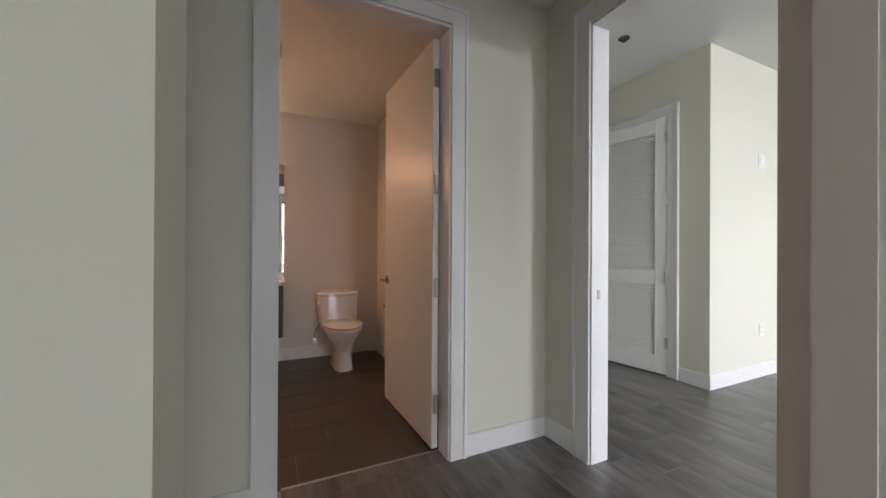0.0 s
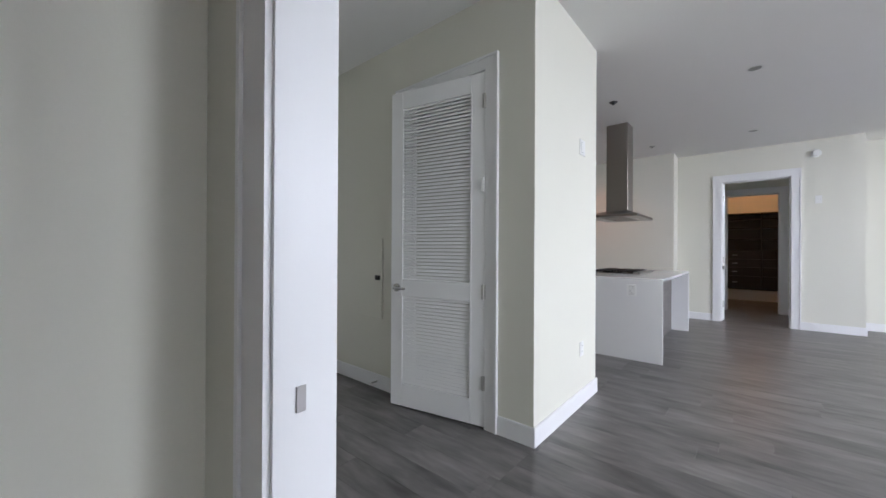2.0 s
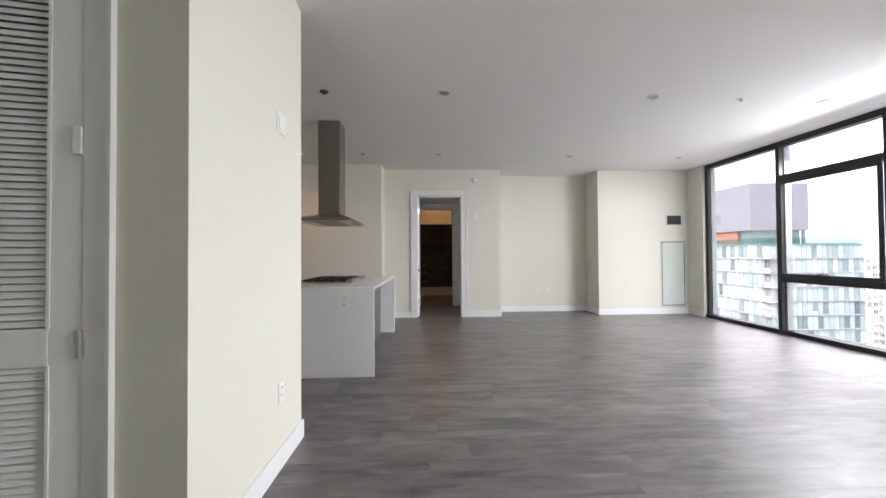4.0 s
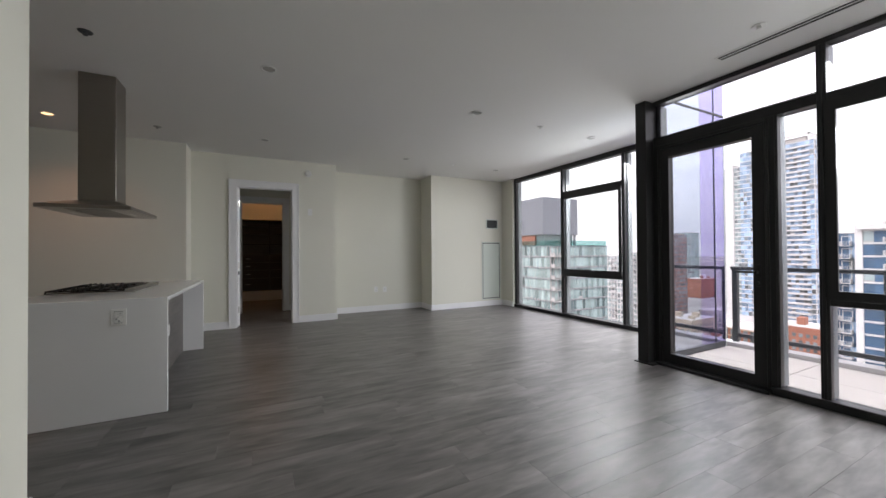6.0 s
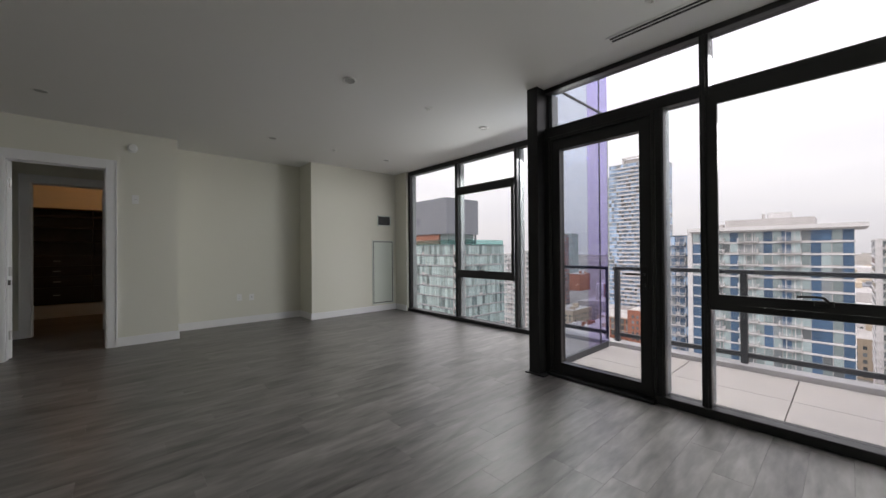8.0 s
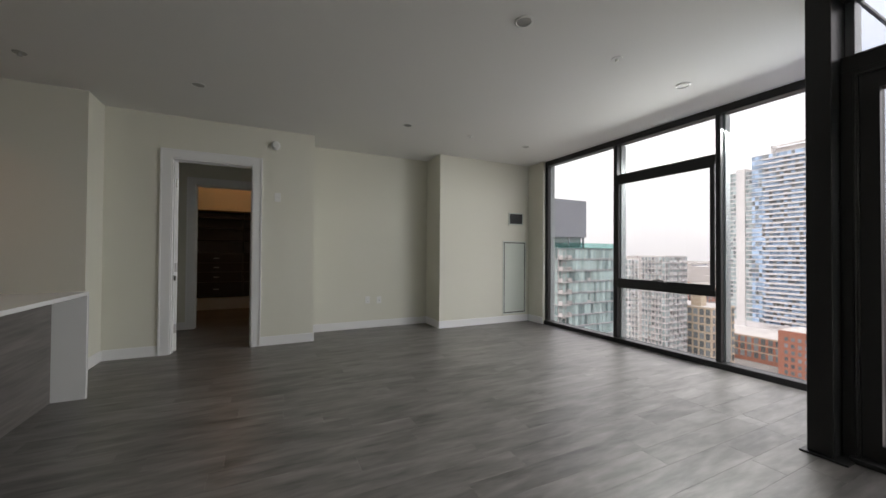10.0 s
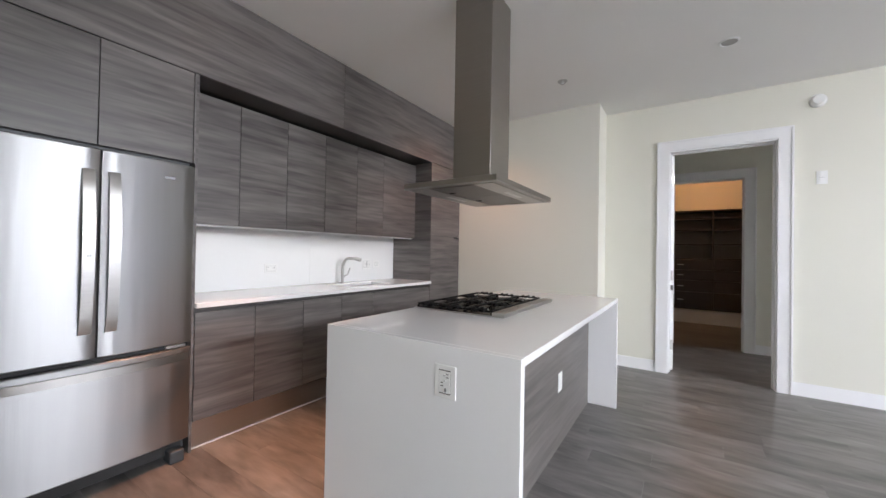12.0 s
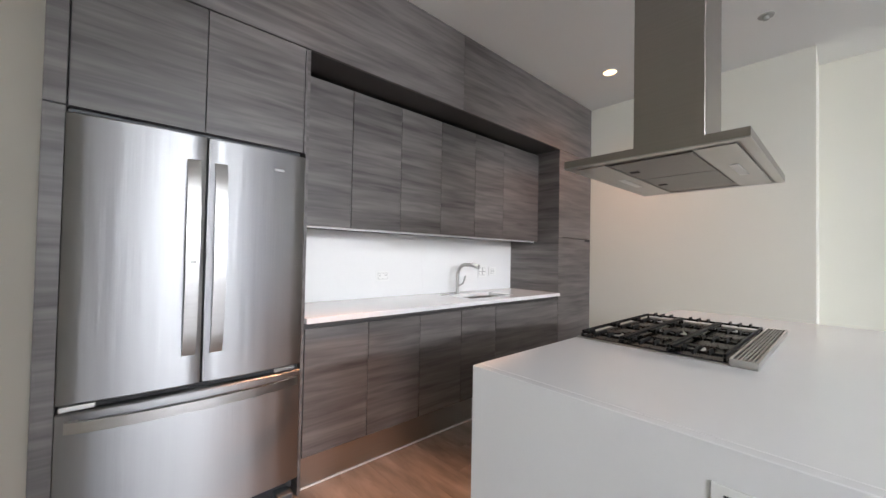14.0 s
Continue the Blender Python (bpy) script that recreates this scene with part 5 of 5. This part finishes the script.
def tower(name, x0, x1, y0, y1, top, label, body, glass, step=3.1, bay=1.6, gap=0.12, band=0.35, edge=None, base=GZ, fill=0.75, turn=0.0, balconies=(), panel=None, skip=0.0,
          faces=("n", "e", "w"), bal_mat=None, low=None, dark=None):
    """A block with storey bands, window bays on its faces, and balcony stacks: balconies are (face, u, width)."""
    cx, cy = (x0 + x1) / 2, (y0 + y1) / 2
    ob = thing(name, (cx, cy, base), label, "building")
    ob.rotation_euler = (0, 0, radians(turn))

    def add(nm, bm, mat, lab=""):
        bmesh.ops.translate(bm, verts=bm.verts, vec=(-cx, -cy, -base))
        p = part(nm, bm, mat, ob, lab, local=True)
        return p

    add("wall", boxes((x0, x1, y0, y1, base, top)), body)
    add("roof", boxes((x0 + 0.4, x1 - 0.4, y0 + 0.4, y1 - 0.4, top, top + 0.25)), ROOF)
    fc = {"n": ("y", y1, 1, x0, x1), "s": ("y", y0, -1, x0, x1), "e": ("x", x1, 1, y0, y1), "w": ("x", x0, -1, y0, y1)}
    rnd = random.Random(name + label)
    win, win2, bands, pans, bal = bmesh.new(), bmesh.new(), bmesh.new(), bmesh.new(), bmesh.new()
    zlow = low if low is not None else base + 3
    for f in faces:
        ax, pl, sg, a0, a1 = fc[f]
        face = (ax, pl, sg)
        z = top - step
        while z > zlow:
            facade_boxes(bands, face, a0 - 0.1, a1 + 0.1, z + step - band, z + step, 1, 0.0, 0.28)
            u = a0 + skip
            while u + bay <= a1 - skip + 0.01:
                r = 0.7 * random.Random(round(u * 10)).random() + 0.3 * rnd.random()
                w0, w1 = u + gap / 2, u + bay - gap / 2
                if r < fill:
                    facade_boxes(win if rnd.random() < 0.78 else win2, face, w0, w1, z + 0.25, z + step - band - 0.05, 1, 0.0, 0.10)
                elif panel:
                    facade_boxes(pans, face, w0 - gap / 2, w1 + gap / 2, z + 0.02, z + step - band, 1, 0.0, 0.08)
                else:
                    facade_boxes(win2, face, w0, w1, z + 0.9, z + step - band - 0.15, 1, 0.0, 0.06)
                u += bay
            z -= step
    for f, u, w in balconies:
        ax, pl, sg, a0, a1 = fc[f]
        z = top - step
        while z > zlow:
            facade_boxes(bal, (ax, pl, sg), u - w / 2, u + w / 2, z - 0.05, z + 0.12, 1, 0.0, 1.5)
            for q in (0.45, 0.75, 1.05):
                facade_boxes(bal, (ax, pl, sg), u - w / 2, u + w / 2, z + q, z + q + 0.07, 1, 1.42, 1.5)
            for e in (u - w / 2, u + w / 2 - 0.08):
                facade_boxes(bal, (ax, pl, sg), e, e + 0.14, z, z + 1.1, 1, 0.1, 1.5)
            facade_boxes(bal, (ax, pl, sg), u - 0.9, u - 0.74, z + 0.12, z + 2.5, 1, 0.1, 0.2)
            facade_boxes(bal, (ax, pl, sg), u + 0.74, u + 0.9, z + 0.12, z + 2.5, 1, 0.1, 0.2)
            facade_boxes(bal, (ax, pl, sg), u - 0.9, u + 0.9, z + 2.36, z + 2.52, 1, 0.1, 0.2)
            z -= step
    for nm, bm, mat in (("window", win, glass), ("window_dark", win2, dark or DKG), ("storey_band", bands, edge or EDGE), ("panel", pans, panel), ("balcony", bal, bal_mat or EDGE)):
        if len(bm.verts):
            tagged(add(nm, bm, mat), kind="stuff")
        else:
            bm.free()
    return ob, add


# green glass block with the grey plant box on its roof
ob, add = tower("glass_apartment_building", 75.5, 112, -91, -68.8, 2.9, "green glass apartment building with a grey plant box on top", CONCB, TEAL, step=3.0, bay=1.15, gap=0.16, band=0.16, low=-34, dark=TEAL2,
                fill=0.9, balconies=(("w", -70.6, 3.2),), faces=("n", "w"), edge=GREYB, bal_mat=CONCB)
add("plant_box", boxes((80, 112, -84, -70.5, 6.2, 16.8)), GREYB, "plain dark grey roof box")
add("plant_storey", boxes((84, 112, -80, -71, 3.1, 6.1)), BRICK)
add("plant_glass", boxes((80.6, 112, -82.5, -71.5, 3.1, 6.2)), TEAL2)
add("plant_legs", boxes((80.3, 80.8, -83.5, -83, 3.1, 6.2), (80.3, 80.8, -78, -77.5, 3.1, 6.2)), GREYB)
add("parapet", boxes((75.7, 111.8, -69.0, -68.9, 2.9, 4.4), (75.6, 75.7, -90.8, -69.0, 2.9, 4.4)), PARAPET)
# pale slab blocks beyond it
tower("white_apartment_building", 130, 148, -200, -180, -1.0, "white apartment block with many small balconies", WHITEB, PALEG, step=3.0, bay=2.0, gap=0.7, band=0.5, low=-50, fill=0.8, faces=("n", "w"), balconies=(("w", -186, 3.0), ("w", -196, 3.0), ("n", 134, 3.0), ("n", 142, 3.0)))
tower("grey_apartment_building", 116, 130, -196, -178, 0.6, "grey concrete apartment block with balconies", CONCB, PALEG, step=3.0, bay=1.8, gap=0.7, band=0.4, low=-50, fill=0.8, faces=("n", "w"), balconies=(("w", -183, 4.0), ("w", -191, 4.0), ("n", 120, 4.0), ("n", 126, 4.0)))
# blue tower
ob, add = tower("blue_glass_tower", 95, 133, -326, -300, 69, "tall blue glass residential tower with white balcony bands", WHITEB, SKYG, step=3.05, bay=1.9, gap=0.10, band=0.30, low=-44, base=-50, fill=0.93, faces=("n", "w"))
add("crown", boxes((97, 98, -318, -301, 69, 74), (122, 123, -318, -301, 69, 74), (97, 123, -302, -301, 73, 74), (97, 123, -318, -317, 73, 74)), WHITEB)
add("penthouse", boxes((99, 121, -316, -303, 69, 72.5)), CONCB)
add("podium", boxes((88, 156, -326, -292, -54, -50)), WHITEB)
add("white_pier", boxes((137, 142, -322, -299.6, -50, 62)), WHITEB)
for i in range(10):
    add("podium_column", boxes((89 + i * 7, 90.2 + i * 7, -293.5, -292.3, GZ, -54)), WHITEB)
bb = bmesh.new()
for k in range(37):
    z = 65 - k * 3.05
    put_box(bb, 97, 126, -300.0, -298.4, z, z + 0.25)
    put_box(bb, 97, 126, -298.5, -298.42, z + 0.25, z + 1.1)
tagged(add("balcony_band", bb, EDGE), kind="stuff")
tower("slim_glass_tower", 133, 148, -322, -300.5, 60, "slim grey glass tower wing beside the blue tower", WHITEB, PALEG, step=3.05, bay=1.9, gap=0.2, band=0.5, low=-44, base=-50, fill=0.93, faces=("n", "w"))
# low brick quarter
tower("brick_market_building", 84, 140, -276, -246, -44, "low red brick commercial building with a pale roof", BRICK, DKG, step=4.0, bay=3.2, gap=1.2, band=0.5, low=-57, fill=0.9, faces=("n", "w"), edge=TAN)
tower("tan_warehouse", 110, 134, -228, -206, -26, "tan brick warehouse with large windows", TAN, DKG, step=4.2, bay=3.0, gap=1.0, band=0.8, low=-57, fill=0.95, faces=("n", "w"), edge=TAN)
whole("stair_tower", boxes((116, 121, -213, -208, -26, -15)), TAN, "tan brick stair tower on the warehouse roof", "stair tower", (118, -210, -26))
tower("brick_lofts", 170, 240, -400, -360, -28, "long red brick loft building", BRICK, DKG, step=3.6, bay=2.6, gap=0.9, band=0.4, low=-57, fill=0.9, faces=("n", "w"), edge=BRICK)
rnd = random.Random(5)
MATS = [BRICK, TAN, CONCB, WHITEB, GREYB, ROOF, BRICK, TAN]
far = bmesh.new()
for m in range(6):
    bm = bmesh.new()
    for k in range(60):
        d = rnd.uniform(520, 2600)
        az = radians(rnd.uniform(124, 200))
        x, y = math.sin(az) * d, math.cos(az) * d
        if -6 < math.degrees(az) - 158 < 30 and d < 500:
            continue
        w, l = rnd.uniform(14, 45), rnd.uniform(14, 45)
        h = rnd.uniform(8, 24) + (rnd.uniform(0, 40) if rnd.random() < 0.18 else 0)
        put_box(bm, x - w, x + w, y - l, y + l, GZ, GZ + h)
        put_box(bm, x - w * 0.3, x + w * 0.2, y - l * 0.3, y + l * 0.1, GZ + h, GZ + h + 3)
    whole("distant_buildings", bm, MATS[m], "mixed low city blocks far away", "buildings", kind="stuff")

# low brick and masonry blocks between the towers, each with rows of windows
TOWERS = ((70, 117, -96, -64), (112, 152, -204, -174), (84, 160, -332, -240), (105, 138, -232, -202), (165, 245, -405, -355), (-6, 44, -150, -120), (-38, 0, -234, -196),
          (-194, -156, -304, -266), (-314, -284, -564, -536), (-74, -48, -236, -208))
rl = random.Random(23)
SHADES = (("brick_low_blocks", BRICK), ("tan_low_blocks", TAN), ("pale_low_blocks", WHITEB), ("grey_low_blocks", CONCB))
low = {nm: bmesh.new() for nm, m in SHADES}
low_glass, low_roof = bmesh.new(), bmesh.new()
for k in range(230):
    d, az = 150 * (6.0 ** rl.random()), radians(rl.uniform(126, 232))
    cx, cy = math.sin(az) * d, math.cos(az) * d
    w, l = rl.uniform(7, 17), rl.uniform(7, 17)
    h = rl.choice((9, 12, 12, 15, 18, 24))
    if any(x0 - w < cx < x1 + w and y0 - l < cy < y1 + l for x0, x1, y0, y1 in TOWERS):
        continue
    bm = low[rl.choice(("brick_low_blocks", "brick_low_blocks", "tan_low_blocks", "pale_low_blocks", "grey_low_blocks"))]
    x0, x1, y0, y1, top = cx - w, cx + w, cy - l, cy + l, GZ + h
    put_box(bm, x0, x1, y0, y1, GZ, top)
    put_box(low_roof, x0 + 0.5, x1 - 0.5, y0 + 0.5, y1 - 0.5, top, top + 0.15)
    for ux in range(rl.randint(1, 3)):
        px, py = rl.uniform(x0 + 2, x1 - 5), rl.uniform(y0 + 2, y1 - 5)
        put_box(bm, px, px + rl.uniform(1.5, 4), py, py + rl.uniform(1.5, 4), top + 0.15, top + rl.uniform(1.2, 4))
    bay = rl.uniform(2.4, 3.6)
    faces = [("y", y1, 1, x0, x1), ("x", x0 if cx > 0 else x1, -1 if cx > 0 else 1, y0, y1)]
    for ax, pl, sg, a0, a1 in faces:
        if d > 520:
            continue
        for fz in range(int(h / 3.1)):
            u = a0 + 0.9
            while u + 1.3 < a1:
                facade_boxes(low_glass, (ax, pl, sg), u, u + 1.3, GZ + fz * 3.1 + 0.9, GZ + fz * 3.1 + 2.6, 1, 0.0, 0.07)
                u += bay
for nm, m in SHADES:
    whole(nm, low[nm], m, "low city blocks of " + nm.split("_")[0] + " masonry with flat roofs", "buildings", kind="stuff")
whole("low_block_windows", low_glass, DKG, "dark windows of the low city blocks", "windows", kind="stuff")
whole("low_block_roofs", low_roof, ROOF, "pale flat roofs of the low city blocks", "roofs", kind="stuff")

# blue and white block across the street
ob, add = tower("blue_white_apartment_building", 1.5, 33.0, -146, -126, 6.0, "apartment block with navy panels, white floor bands and balcony stacks", CONCB, PALEG, step=3.05, bay=1.75, gap=0.15, band=0.42, low=-36,
                fill=0.52, panel=NAVY, faces=("n", "w", "e"), edge=WHITEB, balconies=(("n", 12.2, 4.2), ("n", 20.3, 4.2), ("n", 27.5, 4.2)), bal_mat=WHITEB)
add("roof_slab", boxes((-0.8, 33.4, -147, -124.2, 6.0, 7.0)), WHITEB, "projecting white roof slab")
add("penthouse", boxes((8, 26, -142, -130, 7.0, 9.2)), CONCB)
add("tank", rod((15, -136, 9.2), (15, -136, 11.0), 2.6, 20), WHITEB)
add("mast", rod((17.9, -132, 9.2), (17.9, -132, 10.6), 0.35, 8), CONCB)
add("white_fin", boxes((33.0, 34.2, -146, -125.4, GZ, 7.0)), WHITEB)
add("roof_units", boxes((26.5, 28.5, -132, -130, 7.0, 8.1), (29, 31, -133, -131, 7.0, 7.9)), CONCB)
tower("navy_apartment_building", 34.4, 40.0, -146, -128, 5.2, "navy clad wing with small white balconies", NAVY, SKYG, step=3.05, bay=1.75, gap=0.6, band=0.12, low=-36, fill=0.45, faces=("n", "e", "w"), edge=NAVY, balconies=(("n", 36.2, 1.9), ("n", 38.4, 1.9)), panel=NAVY)
tower("cream_tower", -34, -4, -230, -200, 4.0, "cream residential tower with balconies", WHITEB, DKG, step=3.0, bay=2.4, gap=0.9, band=0.5, low=-50, fill=0.85, faces=("n", "e"), balconies=(("n", -8, 3.5), ("n", -18, 3.5)))
tower("red_tower", -190, -160, -300, -270, 14, "dark red brick residential tower", BRICK, DKG, step=3.1, bay=2.4, gap=0.8, band=0.3, low=-50, fill=0.85, faces=("n", "e"), edge=BRICK)
tower("green_glass_office", -310, -288, -560, -540, 27, "green glass office tower", CONCB, TEAL, step=3.6, bay=1.8, gap=0.15, band=0.3, low=-50, fill=0.95, faces=("n", "e"), edge=CONCB)
tower("navy_tower", -70, -52, -232, -212, 22, "tall navy glass office tower", NAVY, NAVY, step=3.3, bay=1.8, gap=0.2, band=0.3, low=-50, fill=0.9, faces=("n", "e"), edge=NAVY)

# ---- floor pieces ----
fl = setting("floor", boxes((1.36, 9.71, -3.0, 4.37, -0.12, -0.006), (4.55, 9.71, -4.4, -3.0, -0.12, -0.006), (-2.3, 1.36, -4.4, 1.99, -0.12, -0.006), (-0.18, 0.66, 1.99, 2.11, -0.12, -0.006), (9.71, 13.4, -3.0, 4.37, -0.12, -0.006)), SUB, "dark grey wood-look plank floor", "floor")
fb = setting("floor_bath", boxes((-1.9, 0.9, 2.11, 4.37, -0.12, -0.004)), GROUT, "dark brown tiled bathroom floor", "floor")


def slab(w, l, top=0.0, under=-0.005, c=0.0005, g=0.0003):
    """One thin piece with chamfered upper edges, its corner at the origin."""
    bm = bmesh.new()
    a = [bm.verts.new(p) for p in ((g, g, under), (w - g, g, under), (w - g, l - g, under), (g, l - g, under))]
    b = [bm.verts.new((v.co.x, v.co.y, top - c)) for v in a]
    d = [bm.verts.new(p) for p in ((g + c, g + c, top), (w - g - c, g + c, top), (w - g - c, l - g - c, top), (g + c, l - g - c, top))]
    for i in range(4):
        j = (i + 1) % 4
        bm.faces.new((a[i], a[j], b[j], b[i]))
        bm.faces.new((b[i], b[j], d[j], d[i]))
    bm.faces.new(d)
    return bm


PW, PL = 0.181, 1.22
rp = random.Random(11)
cache, near, rest = {}, 0, bmesh.new()
REGIONS = [(1.47, 9.0, -2.99, 1.97), (4.55, 9.0, -4.27, -2.99), (1.47, 3.13, 1.97, 4.37), (4.30, 8.57, 1.97, 4.37), (-2.3, 1.36, 0.67, 1.99),
           (1.36, 1.477, 0.817, 1.619), (-0.18, 0.66, 1.99, 2.11), (9.0, 9.59, -2.34, -0.32), (9.0, 9.12, 0.472, 1.338), (9.12, 13.3, -0.2, 2.3), (-2.3, 1.36, -2.0, 0.67), (3.13, 4.2, 2.36, 3.12)]
for x0, x1, y0, y1 in REGIONS:
    k0 = math.floor(x0 / PW)
    for k in range(k0, math.ceil(x1 / PW)):
        xa, xb = max(x0, k * PW), min(x1, (k + 1) * PW)
        if xb - xa < 0.006:
            continue
        y = -6.0 + random.Random(k * 7 + 3).uniform(0, PL)
        while y < y1:
            ya, yb = max(y0, y), min(y1, y + PL)
            y += PL
            if yb - ya < 0.01:
                continue
            w, l = round(xb - xa, 3), round(yb - ya, 3)
            close = 1.4 < xa < 7.6 and -3.0 < ya < 3.8 and near < 300
            if close:
                if (w, l) not in cache:
                    cache[w, l] = mesh_of("plank", slab(w, l), PLANK)
                o = new("plank", cache[w, l])
                o.parent, o.location = fl, (xa, ya, rp.uniform(-0.0004, 0.0))
                near += 1
            else:
                s = slab(w, l)
                bmesh.ops.translate(s, verts=s.verts, vec=(xa, ya, rp.uniform(-0.0004, 0.0)))
                me = bpy.data.meshes.new("tmp")
                s.to_mesh(me)
                s.free()
                rest.from_mesh(me)
                bpy.data.meshes.remove(me)
ro = part("plank_rest", rest, PLANK_REST, fl)
tagged(ro, kind="stuff")

TW, TL = 0.60, 0.30
tiles = {}
for j in range(8):
    for i in range(-1, 6):
        xa, ya = -1.9 + i * TW + (0.2 if j % 2 else 0.0), 2.11 + j * TL
        x0, x1, y0, y1 = max(xa, -1.9), min(xa + TW, 0.9), ya, min(ya + TL, 4.37)
        w, l = round(x1 - x0, 3), round(y1 - y0, 3)
        if w < 0.02 or l < 0.02:
            continue
        if (w, l) not in tiles:
            tiles[w, l] = mesh_of("tile", slab(w, l, 0.0, -0.004, 0.001, 0.0015), TILE)
        o = new("tile", tiles[w, l])
        o.parent, o.location = fb, (x0, y0, 0)
whole("threshold_strip", boxes((-0.18, 0.66, 2.104, 2.116, 0.0, 0.004)), NICKEL, "thin metal strip at the bathroom threshold", "threshold", (0.24, 2.11, 0))
pv = {}
for i in range(3):
    for j in range(2):
        x0, y0 = 1.80 + i * 0.89, -4.52 + j * 0.70
        w, l = 0.89, 0.70
        if (w, l) not in pv:
            pv[w, l] = mesh_of("paver", slab(w, l, 0.0, -0.03, 0.003, 0.003), CONC)
        o = new("paver", pv[w, l])
        o.parent, o.location = bf, (x0, y0, 0.0)
